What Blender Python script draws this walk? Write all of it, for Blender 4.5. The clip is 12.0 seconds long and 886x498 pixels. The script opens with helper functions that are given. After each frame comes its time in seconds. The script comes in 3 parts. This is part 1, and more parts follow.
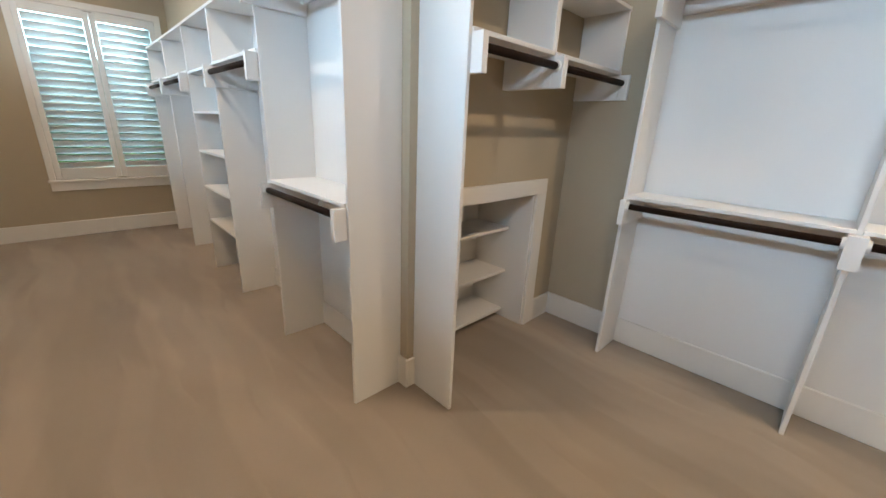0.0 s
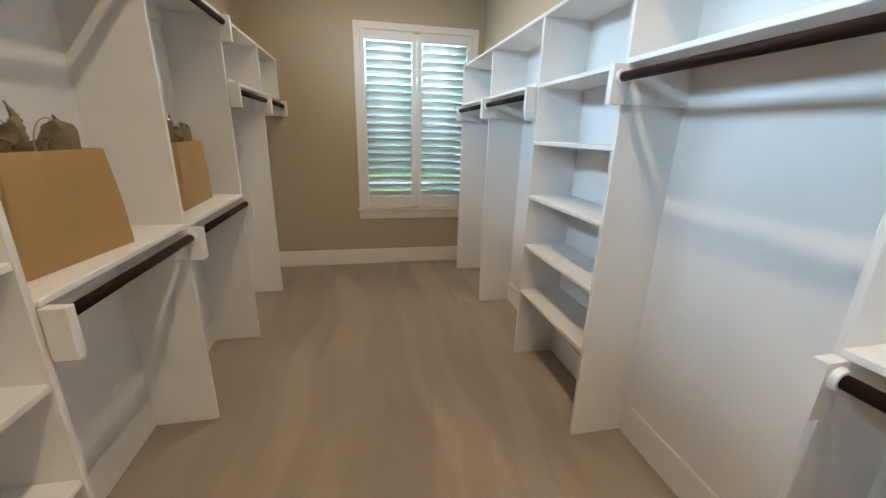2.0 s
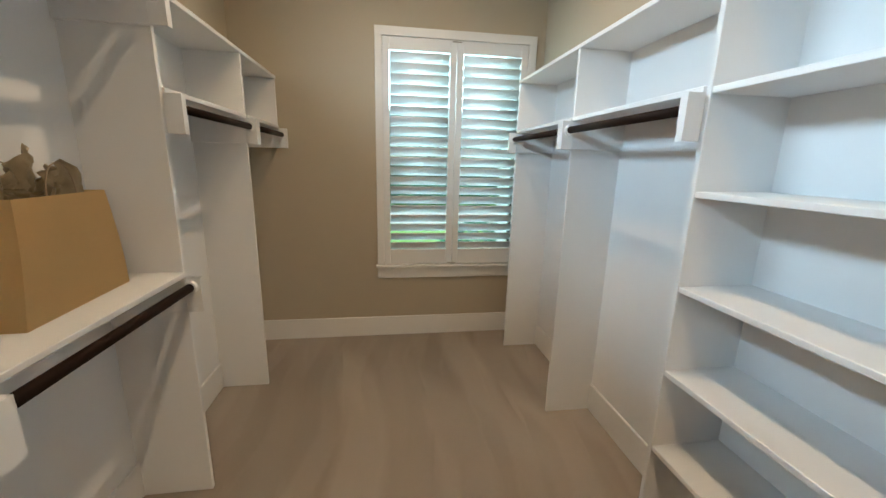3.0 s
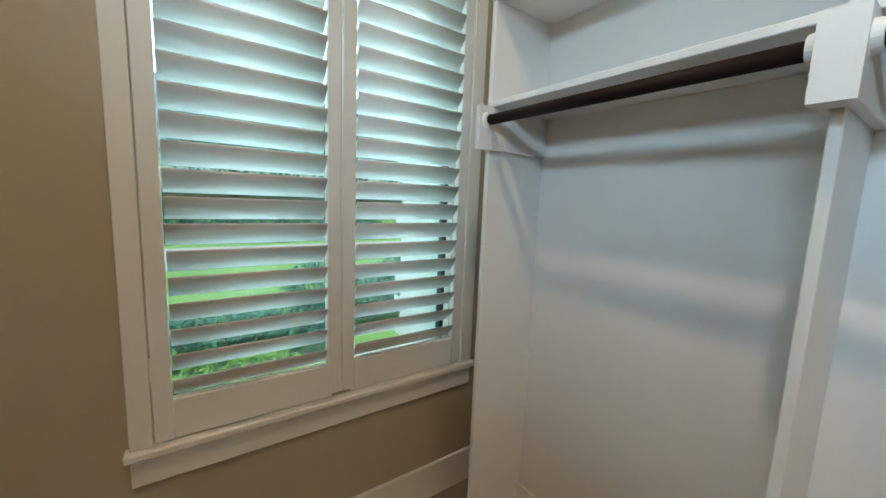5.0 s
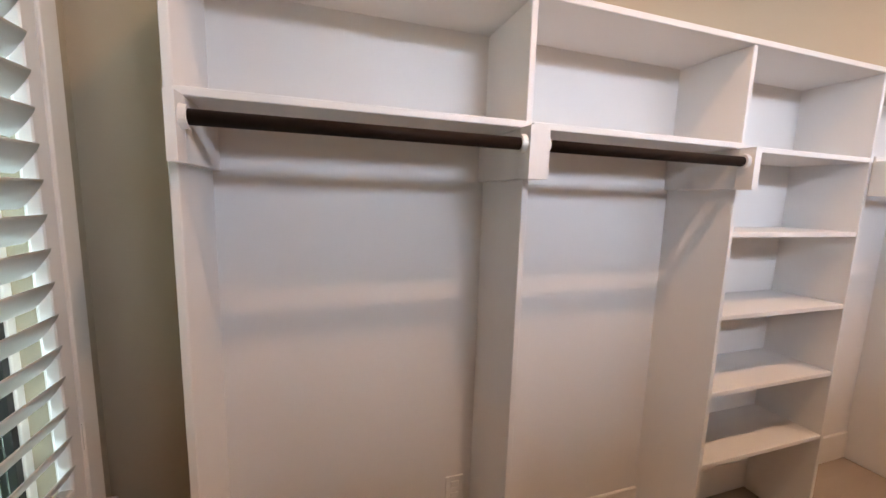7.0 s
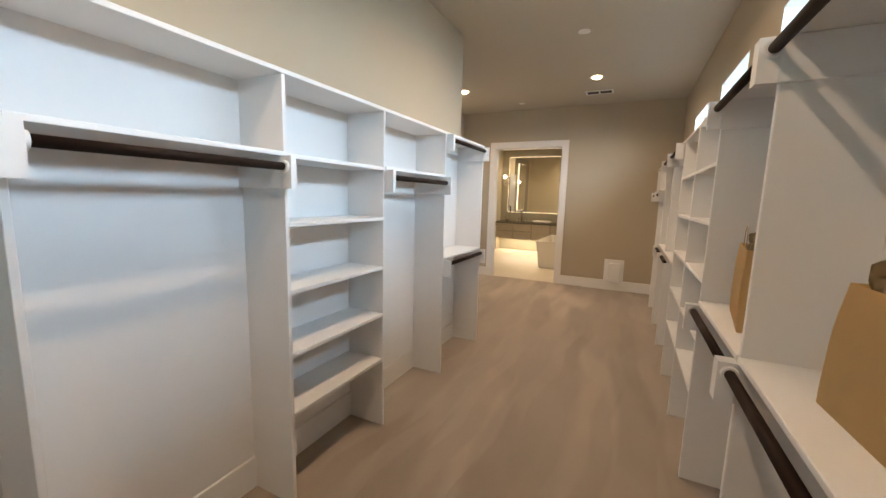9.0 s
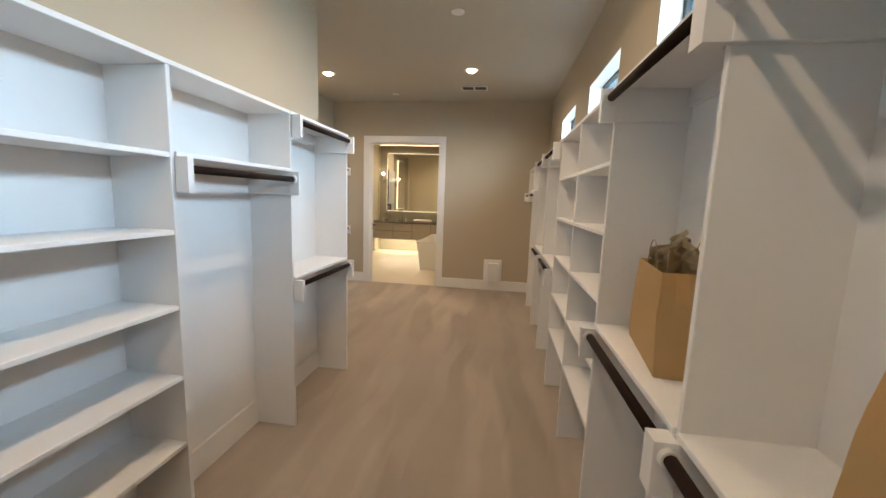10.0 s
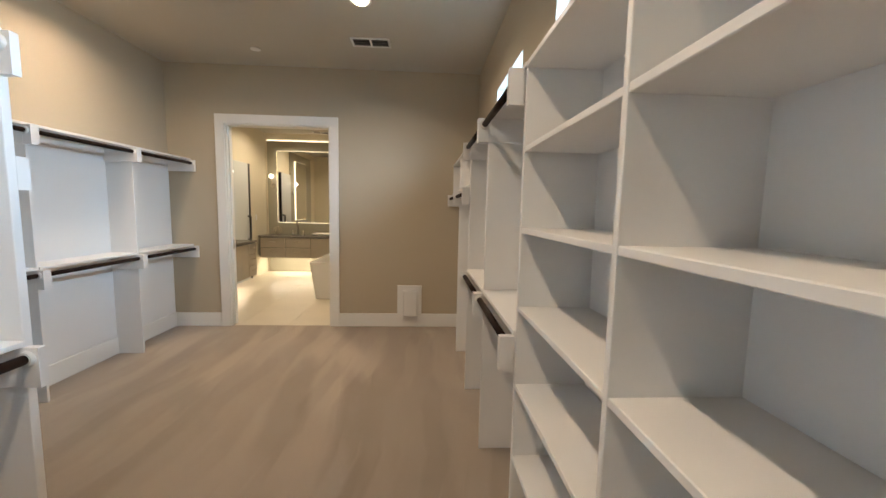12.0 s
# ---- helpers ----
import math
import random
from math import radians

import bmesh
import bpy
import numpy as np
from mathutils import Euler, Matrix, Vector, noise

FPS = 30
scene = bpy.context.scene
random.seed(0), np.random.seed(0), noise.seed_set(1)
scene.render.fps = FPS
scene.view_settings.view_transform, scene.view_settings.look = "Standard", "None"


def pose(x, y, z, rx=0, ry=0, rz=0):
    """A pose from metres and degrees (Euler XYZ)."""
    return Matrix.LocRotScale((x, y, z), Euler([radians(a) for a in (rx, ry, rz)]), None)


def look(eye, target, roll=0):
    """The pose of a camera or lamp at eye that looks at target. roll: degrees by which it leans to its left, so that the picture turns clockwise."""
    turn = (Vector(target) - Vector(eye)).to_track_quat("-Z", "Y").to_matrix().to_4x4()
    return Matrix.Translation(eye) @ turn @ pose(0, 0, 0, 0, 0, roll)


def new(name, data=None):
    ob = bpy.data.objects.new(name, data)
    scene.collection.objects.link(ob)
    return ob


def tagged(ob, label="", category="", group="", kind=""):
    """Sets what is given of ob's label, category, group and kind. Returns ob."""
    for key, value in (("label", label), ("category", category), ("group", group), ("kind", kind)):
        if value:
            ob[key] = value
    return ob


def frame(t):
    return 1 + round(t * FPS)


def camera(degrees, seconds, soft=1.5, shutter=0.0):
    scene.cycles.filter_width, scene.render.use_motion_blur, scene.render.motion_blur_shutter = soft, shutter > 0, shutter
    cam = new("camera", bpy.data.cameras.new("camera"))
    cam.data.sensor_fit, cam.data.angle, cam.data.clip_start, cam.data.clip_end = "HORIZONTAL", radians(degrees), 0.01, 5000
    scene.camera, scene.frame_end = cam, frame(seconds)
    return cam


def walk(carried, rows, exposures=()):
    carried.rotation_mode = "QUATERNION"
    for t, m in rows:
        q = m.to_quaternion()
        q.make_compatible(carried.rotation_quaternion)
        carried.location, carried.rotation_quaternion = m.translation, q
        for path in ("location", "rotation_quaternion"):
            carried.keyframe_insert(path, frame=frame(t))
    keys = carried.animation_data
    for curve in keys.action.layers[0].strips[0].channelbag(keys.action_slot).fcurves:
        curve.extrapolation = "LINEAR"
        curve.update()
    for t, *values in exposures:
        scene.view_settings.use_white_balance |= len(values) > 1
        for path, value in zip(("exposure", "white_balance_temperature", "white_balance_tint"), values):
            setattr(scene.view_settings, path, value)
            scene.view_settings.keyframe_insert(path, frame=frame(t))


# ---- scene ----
cam = camera(99.2, 12.0)
PATH = [
    (0, (0.12, 0.587, 1.307), (1.452, 1.946, 0.693), 2.4),
    (0.5, (-0.009, 0.906, 1.36), (1.085, 2.454, 0.725), 2.1),
    (1, (0.012, 1.371, 1.358), (0.798, 3.095, 0.717), 1.8),
    (1.5, (-0.048, 1.853, 1.365), (0.519, 3.668, 0.744), 1.7),
    (2, (-0.033, 2.291, 1.382), (0.361, 4.162, 0.796), 1.5),
    (2.5, (0.025, 2.829, 1.428), (0.348, 4.737, 0.925), 1.5),
    (2.7, (0.007, 3.021, 1.424), (0.298, 4.942, 0.948), 1.4),
    (4.3, (-0.069, 4.486, 1.356), (0.33, 6.422, 1.048), 1.9),
    (4.5, (-0.12, 4.629, 1.331), (0.534, 6.501, 1.07), 2.4),
    (5, (0.034, 5.016, 1.331), (1.188, 6.629, 1.069), 2.3),
    (5.5, (0.078, 5.323, 1.315), (1.574, 6.629, 1.081), 1.9),
    (6, (0.128, 5.461, 1.331), (1.9, 6.357, 1.092), 1.7),
    (6.5, (0.106, 5.6, 1.375), (2.074, 5.87, 1.137), 2.2),
    (7, (-0.035, 5.704, 1.444), (1.849, 5.089, 1.172), 1.7),
    (7.5, (-0.15, 5.68, 1.474), (1.487, 4.56, 1.212), 1.5),
    (7.7, (-0.206, 5.651, 1.482), (1.338, 4.409, 1.216), 1.5),
    (9.3, (-0.427, 5.406, 1.48), (0.267, 3.55, 1.208), 1.6),
    (9.5, (-0.413, 5.279, 1.464), (0.163, 3.383, 1.192), 1.7),
    (10, (-0.343, 4.922, 1.512), (-0.056, 2.961, 1.243), 2.0),
    (10.5, (-0.399, 4.524, 1.518), (-0.344, 2.542, 1.255), 1.6),
    (11, (-0.397, 4.116, 1.529), (-0.44, 2.129, 1.309), 1.5),
    (11.5, (-0.374, 3.695, 1.51), (-0.459, 1.707, 1.307), 1.5),
    (12, (-0.418, 3.255, 1.452), (-0.53, 1.269, 1.247), 1.2),
]
EXPOSURE = [(0.0, 0.10, 5970, 14), (1.0, -0.04, 5960, 14), (2.0, 0.08, 5960, 12), (2.5, 0.08, 6030, 12), (4.5, -0.02, 6150, 8), (5.0, -0.26, 6200, 9), (5.5, -0.48, 6420, 17),
            (6.0, -0.48, 6900, 27), (6.5, -0.42, 7120, 37), (7.0, -0.02, 7350, 36), (7.5, -0.10, 7180, 31), (8.4, 0.05, 6600, 22),
            (9.5, 0.06, 6260, 17), (10.5, 0.05, 5980, 15), (11.5, 0.0, 5860, 14), (12.0, 0.04, 5830, 14)]
walk(cam, [(r[0], look(*r[1:])) for r in PATH], EXPOSURE)

# ---- world, sun, large lights ----
world = bpy.data.worlds.new("world")
scene.world = world
world.use_nodes = True
wn = world.node_tree.nodes
sky = wn.new("ShaderNodeTexSky")
sky.sky_type, sky.sun_disc = "NISHITA", False
sky.sun_elevation, sky.sun_rotation = radians(62), radians(265)
world.node_tree.links.new(sky.outputs[0], wn["Background"].inputs[0])
wn["Background"].inputs[1].default_value = 0.14
SUN = 5.0
CLERESTORY_W = 36.0
CAN_W = 17.0


def area_lamp(name, m, sx, sy, watts, color, spread=180):
    data = bpy.data.lights.new(name, "AREA")
    data.shape, data.size, data.size_y, data.energy, data.color = "RECTANGLE", sx, sy, watts, color
    data.spread = radians(spread)
    ob = new(name, data)
    ob.matrix_world = m
    return ob


# the sky's light on the window, from above the opening outside
area_lamp("window_sky_lamp", look((0.45, 7.7, 2.30), (0.5, 6.29, 1.60)), 1.7, 0.7, 86, (0.58, 0.93, 1.0))
sun_data = bpy.data.lights.new("sun", "SUN")
sun_data.energy, sun_data.angle, sun_data.color = SUN, radians(0.5), (1.0, 0.95, 0.88)
sun = new("sun", sun_data)
sun.matrix_world = look((0, 0, 20), (5.2, 0.45, 10.2))

# ---- plan ----
XL, XR, XE = -1.07, 1.175, 2.525      # west wall, aisle east wall, east wall of the wide part
YD, YN, YW, H = -1.347, 1.895, 6.285, 3.05  # door wall, recess wall, window wall, ceiling
BX, BY, BW = 3.05, -5.40, 0.0         # bathroom east, south and west walls
TH = 0.14
Z_TOP, Z_ONE, Z_LOW, CLEAT = 1.985, 1.653, 0.992, 0.155
BOARD = 0.019
DOOR_X0, DOOR_X1, DOOR_Z = 0.68, 1.882, 2.40
WIN_X0, WIN_X1, WIN_Z0, WIN_Z1 = -0.05, 1.045, 0.625, 2.27
CLERE = [(-0.20, 0.66), (1.29, 2.16), (2.79, 3.66), (4.29, 5.16)]
CLERE_Z0, CLERE_Z1 = 2.20, 2.53
D = 0.28


# ---- materials ----
def material(name, color, rough=0.5, metal=0.0, vary=0.06, scale=3.0, bump=0.0, bump_scale=120.0, coat=0.0, tint=None, spec=0.5):
    """A painted or natural surface with broad and fine variation of colour, and fine relief."""
    mat = bpy.data.materials.new(name)
    mat.use_nodes = True
    nt = mat.node_tree
    n, l = nt.nodes, nt.links
    b = n["Principled BSDF"]
    tc = n.new("ShaderNodeTexCoord")
    big, fine = n.new("ShaderNodeTexNoise"), n.new("ShaderNodeTexNoise")
    big.inputs["Scale"].default_value, big.inputs["Detail"].default_value = scale, 4
    fine.inputs["Scale"].default_value, fine.inputs["Detail"].default_value = bump_scale, 3
    l.new(tc.outputs["Object"], big.inputs["Vector"])
    l.new(tc.outputs["Object"], fine.inputs["Vector"])
    mix = n.new("ShaderNodeMix")
    mix.data_type = "RGBA"
    lo = tint or [c * (1 - vary) for c in color]
    mix.inputs["A"].default_value = (*lo, 1)
    mix.inputs["B"].default_value = (*[min(1, c * (1 + vary)) for c in color], 1)
    add = n.new("ShaderNodeMath")
    add.operation = "MULTIPLY_ADD"
    add.inputs[1].default_value, add.inputs[2].default_value = 0.35, -0.17
    tot = n.new("ShaderNodeMath")
    tot.operation, tot.use_clamp = "ADD", True
    l.new(fine.outputs["Fac"], add.inputs[0])
    l.new(big.outputs["Fac"], tot.inputs[0])
    l.new(add.outputs[0], tot.inputs[1])
    l.new(tot.outputs[0], mix.inputs["Factor"])
    l.new(mix.outputs["Result"], b.inputs["Base Color"])
    b.inputs["Roughness"].default_value, b.inputs["Metallic"].default_value = rough, metal
    b.inputs["Coat Weight"].default_value = coat
    b.inputs["Specular IOR Level"].default_value = spec
    if bump:
        bp = n.new("ShaderNodeBump")
        bp.inputs["Strength"].default_value, bp.inputs["Distance"].default_value = bump, 0.002
        l.new(fine.outputs["Fac"], bp.inputs["Height"])
        l.new(bp.outputs["Normal"], b.inputs["Normal"])
    return mat


def glowing(name, color, strength):
    mat = bpy.data.materials.new(name)
    mat.use_nodes = True
    b = mat.node_tree.nodes["Principled BSDF"]
    b.inputs["Base Color"].default_value = (*color, 1)
    b.inputs["Emission Color"].default_value = (*color, 1)
    b.inputs["Emission Strength"].default_value = strength
    return mat


def carpet_material():
    """Cut-pile carpet: brushed lighter and darker vacuum strokes along the walk, fine tufts."""
    mat = bpy.data.materials.new("taupe carpet")
    mat.use_nodes = True
    nt = mat.node_tree
    n, l = nt.nodes, nt.links
    b = n["Principled BSDF"]
    tc = n.new("ShaderNodeTexCoord")
    axes = n.new("ShaderNodeSeparateXYZ")
    l.new(tc.outputs["Object"], axes.inputs[0])

    def noise_of(scale, stretch, detail=3):
        mp = n.new("ShaderNodeMapping")
        mp.inputs["Scale"].default_value = stretch
        mp.inputs["Rotation"].default_value = (0, 0, 0.12)
        tx = n.new("ShaderNodeTexNoise")
        tx.inputs["Scale"].default_value, tx.inputs["Detail"].default_value = scale, detail
        l.new(tc.outputs["Object"], mp.inputs["Vector"])
        l.new(mp.outputs["Vector"], tx.inputs["Vector"])
        return tx.outputs["Fac"]

    def calc(op, *values):
        m = n.new("ShaderNodeMath")
        m.operation = op
        for k, v in enumerate(values):
            if isinstance(v, (int, float)):
                m.inputs[k].default_value = v
            else:
                l.new(v, m.inputs[k])
        return m.outputs[0]

    def random_of(x, y):
        c, w = n.new("ShaderNodeCombineXYZ"), n.new("ShaderNodeTexWhiteNoise")
        w.noise_dimensions = "2D"
        l.new(x, c.inputs[0]), l.new(y, c.inputs[1])
        l.new(c.outputs[0], w.inputs["Vector"])
        return w.outputs["Value"]

    def strokes(width, length, skew, fan, wander):
        """Strokes of the cleaner: tapering lanes with soft edges, each cut into lengths of its own shade."""
        wob = calc("MULTIPLY", calc("SUBTRACT", noise_of(0.9, (1, 1, 1), 1), 0.5), wander)
        fray = calc("MULTIPLY", calc("SUBTRACT", noise_of(30, (1, 1, 1), 3), 0.5), 0.03)
        u = calc("ADD", axes.outputs[0], calc("ADD", calc("MULTIPLY", axes.outputs[1], skew), calc("ADD", wob, fray)))
        zig = calc("MULTIPLY", calc("PINGPONG", axes.outputs[1], length * 0.6), fan)
        along = calc("DIVIDE", calc("ADD", u, zig), width)
        lane = calc("FLOOR", along)

        def shade(k):
            at = calc("ADD", lane, k)
            shift = calc("MULTIPLY", random_of(at, calc("MULTIPLY", at, 0.37)), length)
            slant = calc("MULTIPLY", calc("SUBTRACT", calc("FRACT", along), 0.5), 0.28)
            end = calc("DIVIDE", calc("ADD", calc("ADD", axes.outputs[1], calc("ADD", slant, calc("MULTIPLY", fray, 2.0))), shift), length)
            cell = calc("FLOOR", end)
            last = calc("MINIMUM", calc("MULTIPLY", calc("MAXIMUM", calc("SUBTRACT", calc("FRACT", end), 0.82), 0.0), 5.6), 1.0)
            return calc("ADD", calc("MULTIPLY", random_of(at, cell), calc("SUBTRACT", 1.0, last)), calc("MULTIPLY", random_of(at, calc("ADD", cell, 1.0)), last))

        edge = calc("MINIMUM", calc("MULTIPLY", calc("MAXIMUM", calc("SUBTRACT", calc("FRACT", along), 0.78), 0.0), 4.5), 1.0)
        return calc("ADD", calc("MULTIPLY", shade(0.0), calc("SUBTRACT", 1.0, edge)), calc("MULTIPLY", shade(1.0), edge))

    wide, thin = strokes(0.25, 1.45, 0.05, 0.07, 0.16), strokes(0.13, 0.95, -0.06, -0.12, 0.14)
    blot, tuft = noise_of(1.3, (1, 1, 1), 4), noise_of(260, (1, 1, 1), 2)
    total = calc("ADD", calc("ADD", calc("MULTIPLY", wide, 0.36), calc("MULTIPLY", thin, 0.24)), calc("ADD", calc("MULTIPLY", blot, 0.32), calc("MULTIPLY", tuft, 0.20)))
    mix = n.new("ShaderNodeMix")
    mix.data_type = "RGBA"
    mix.inputs["A"].default_value, mix.inputs["B"].default_value = (0.175, 0.140, 0.106, 1), (0.445, 0.364, 0.287, 1)
    l.new(total, mix.inputs["Factor"])
    l.new(mix.outputs["Result"], b.inputs["Base Color"])
    b.inputs["Roughness"].default_value = 0.95
    b.inputs["Sheen Weight"].default_value = 0.25
    bp = n.new("ShaderNodeBump")
    bp.inputs["Strength"].default_value, bp.inputs["Distance"].default_value = 0.5, 0.004
    l.new(tuft, bp.inputs["Height"])
    l.new(bp.outputs["Normal"], b.inputs["Normal"])
    return mat


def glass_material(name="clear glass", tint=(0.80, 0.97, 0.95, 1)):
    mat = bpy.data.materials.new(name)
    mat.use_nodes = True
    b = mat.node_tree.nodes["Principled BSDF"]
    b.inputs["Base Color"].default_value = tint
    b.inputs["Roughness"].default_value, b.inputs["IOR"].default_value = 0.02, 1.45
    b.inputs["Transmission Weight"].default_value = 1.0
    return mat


def mirror_material():
    mat = bpy.data.materials.new("mirror glass")
    mat.use_nodes = True
    b = mat.node_tree.nodes["Principled BSDF"]
    b.inputs["Base Color"].default_value = (0.92, 0.92, 0.90, 1)
    b.inputs["Roughness"].default_value, b.inputs["Metallic"].default_value = 0.01, 1.0
    return mat


WHITE = material("white satin paint", (0.78, 0.77, 0.75), 0.42, vary=0.02, scale=2.0, bump=0.05, bump_scale=90)
TRIM = material("white trim paint", (0.80, 0.78, 0.74), 0.35, vary=0.02, scale=3.0, bump=0.03, bump_scale=60)
WALL = material("greige wall paint", (0.455, 0.388, 0.282), 0.75, vary=0.03, scale=1.2, bump=0.12, bump_scale=220)
CEIL = material("warm grey ceiling paint", (0.49, 0.455, 0.385), 0.85, vary=0.02, scale=1.2, bump=0.15, bump_scale=160)
CARPET = carpet_material()
ROD = material("dark bronze", (0.019, 0.010, 0.0065), 0.5, vary=0.25, scale=14, bump=0.08, bump_scale=70, spec=0.07)
KRAFT = material("brown kraft paper", (0.72, 0.490, 0.215), 0.7, vary=0.08, scale=6, bump=0.15, bump_scale=240)
STRING = material("twisted paper handle", (0.36, 0.27, 0.17), 0.8, vary=0.1, scale=30)
TISSUE = material("olive gold tissue", (0.36, 0.285, 0.165), 0.30, vary=0.35, scale=9, bump=0.3, bump_scale=60)
SHUTTER = material("white shutter lacquer", (0.80, 0.79, 0.77), 0.3, vary=0.015, scale=3, bump=0.02)
PLASTIC = material("white plastic", (0.78, 0.77, 0.74), 0.35, vary=0.01)
VENT_SHADE = material("vent inside shade", (0.02, 0.02, 0.02), 0.6, vary=0.1)
BLACK = material("black metal", (0.015, 0.015, 0.016), 0.4, vary=0.1)
GLASS, MIRROR = glass_material(), mirror_material()
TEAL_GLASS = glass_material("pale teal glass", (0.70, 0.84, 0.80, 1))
CAN_GLOW = glowing("warm lamp lens", (1.0, 0.74, 0.44), 34)
STRIP_GLOW = glowing("warm light strip", (1.0, 0.80, 0.50), 14)
COVE_GLOW = glowing("dim warm light strip", (1.0, 0.80, 0.50), 2.5)
RIM_GLOW = glowing("warm mirror light rim", (1.0, 0.84, 0.52), 2.2)
BULB_GLOW = glowing("warm bulb", (1.0, 0.80, 0.52), 9)
BATH_WALL = material("cream wall paint", (0.66, 0.60, 0.465), 0.7, vary=0.03, scale=1.5)
TAUPE_TILE = material("taupe wall tile", (0.31, 0.285, 0.215), 0.35, vary=0.12, scale=2.5, bump=0.05)
TILE = material("pale stone tile", (0.62, 0.55, 0.44), 0.3, vary=0.08, scale=2.2, bump=0.03)
GROUT = material("tile grout", (0.54, 0.48, 0.385), 0.8, vary=0.05)
VANITY_GAP_SHADE = material("carcass in gap shadow colour", (0.045, 0.038, 0.03), 0.6, vary=0.1)
VENT_GREY = material("grey vent slat", (0.11, 0.10, 0.085), 0.6, vary=0.1)
VANITY = material("taupe vanity veneer", (0.33, 0.285, 0.225), 0.45, vary=0.12, scale=5, bump=0.05)
STONE = material("grey stone counter", (0.17, 0.155, 0.135), 0.25, vary=0.25, scale=9)
CHROME = material("brushed nickel", (0.62, 0.58, 0.52), 0.25, 1.0, vary=0.05)
ACRYLIC = material("white acrylic", (0.80, 0.78, 0.74), 0.18, vary=0.01, coat=0.3)
TOWEL = material("white cotton towel", (0.78, 0.75, 0.70), 0.95, vary=0.04, bump=0.4, bump_scale=200)
FROST = material("frosted door panel", (0.60, 0.62, 0.62), 0.3, vary=0.03)
GRASS = material("lawn grass", (0.20, 0.38, 0.08), 0.9, vary=0.35, scale=0.8, bump=0.6, bump_scale=40)
CONCRETE = material("pale concrete paving", (0.50, 0.48, 0.45), 0.8, vary=0.08, scale=1.5, bump=0.2)
LIME_LEAF = material("lime leaves", (0.20, 0.36, 0.06), 0.85, vary=0.35, scale=3.0, spec=0.2)
SILVER_LEAF = material("silvery leaves", (0.24, 0.33, 0.28), 0.8, vary=0.4, scale=5.0, spec=0.2)
LEAF = material("shrub leaves", (0.075, 0.21, 0.13), 0.85, vary=0.35, scale=3.0, spec=0.2)
BARK = material("tree bark", (0.12, 0.085, 0.06), 0.9, vary=0.3, scale=8, bump=0.5, bump_scale=30)
STUCCO = material("white stucco", (0.52, 0.52, 0.51), 0.9, vary=0.04, scale=2, bump=0.2)
FENCE = material("grey fence wood", (0.25, 0.22, 0.19), 0.85, vary=0.2, scale=4, bump=0.2)


# ---- building tools ----
def box(bm, x0, x1, y0, y1, z0, z1, bevel=0.0, m=None):
    """Adds a box, its edges softly broken, to bm."""
    vs = [bm.verts.new((x, y, z)) for x in (x0, x1) for y in (y0, y1) for z in (z0, z1)]
    fs = [bm.faces.new([vs[i] for i in q]) for q in ((0, 1, 3, 2), (4, 6, 7, 5), (0, 4, 5, 1), (2, 3, 7, 6), (0, 2, 6, 4), (1, 5, 7, 3))]
    if bevel:
        es = list({e for f in fs for e in f.edges})
        out = bmesh.ops.bevel(bm, geom=es, offset=bevel, segments=1, affect="EDGES", profile=0.5)
        vs = list({v for f in out["faces"] for v in f.verts} | {v for v in vs if v.is_valid})
    if m is not None:
        bmesh.ops.transform(bm, matrix=m, verts=vs)
    return bm


def cyl(bm, p, q, r, r2=None, seg=16):
    """Adds a capped round bar from p to q."""
    p, q = Vector(p), Vector(q)
    m = Matrix.Translation((p + q) / 2) @ (q - p).to_track_quat("Z", "Y").to_matrix().to_4x4()
    bmesh.ops.create_cone(bm, cap_ends=True, segments=seg, radius1=r, radius2=r if r2 is None else r2, depth=(q - p).length, matrix=m)
    return bm


def tube(bm, pts, r, seg=8):
    """Adds a bent round bar along pts."""
    rings = []
    pts = [Vector(p) for p in pts]
    for i, p in enumerate(pts):
        d = (pts[min(i + 1, len(pts) - 1)] - pts[max(i - 1, 0)]).normalized()
        a = d.cross(Vector((0.31, 0.95, 0.02))).normalized()
        b = d.cross(a)
        rings.append([bm.verts.new(p + r * (math.cos(t) * a + math.sin(t) * b)) for t in [2 * math.pi * k / seg for k in range(seg)]])
    for u, v in zip(rings, rings[1:]):
        for k in range(seg):
            bm.faces.new((u[k], u[(k + 1) % seg], v[(k + 1) % seg], v[k]))
    bm.faces.new(rings[0][::-1]), bm.faces.new(rings[-1])
    return bm


def part(name, bm, mat, parent=None, label="", smooth=False):
    """Links bm as one mesh object under a thing or a part."""
    bmesh.ops.recalc_face_normals(bm, faces=bm.faces)
    me = bpy.data.meshes.new(name)
    if smooth:
        for f in bm.faces:
            f.smooth = True
    bm.to_mesh(me)
    bm.free()
    me.materials.append(mat)
    ob = new(name, me)
    if parent is not None:
        ob.parent = parent
    return tagged(ob, label)


def thing(name, label, category, m=None, group="", kind=""):
    ob = new(name)
    ob.empty_display_size = 0.1
    if m is not None:
        ob.matrix_world = m
    return tagged(ob, label, category, group, kind)


def board(x0, x1, y0, y1, z0, z1, bevel=0.002):
    return box(bmesh.new(), min(x0, x1), max(x0, x1), min(y0, y1), max(y0, y1), min(z0, z1), max(z0, z1), bevel)


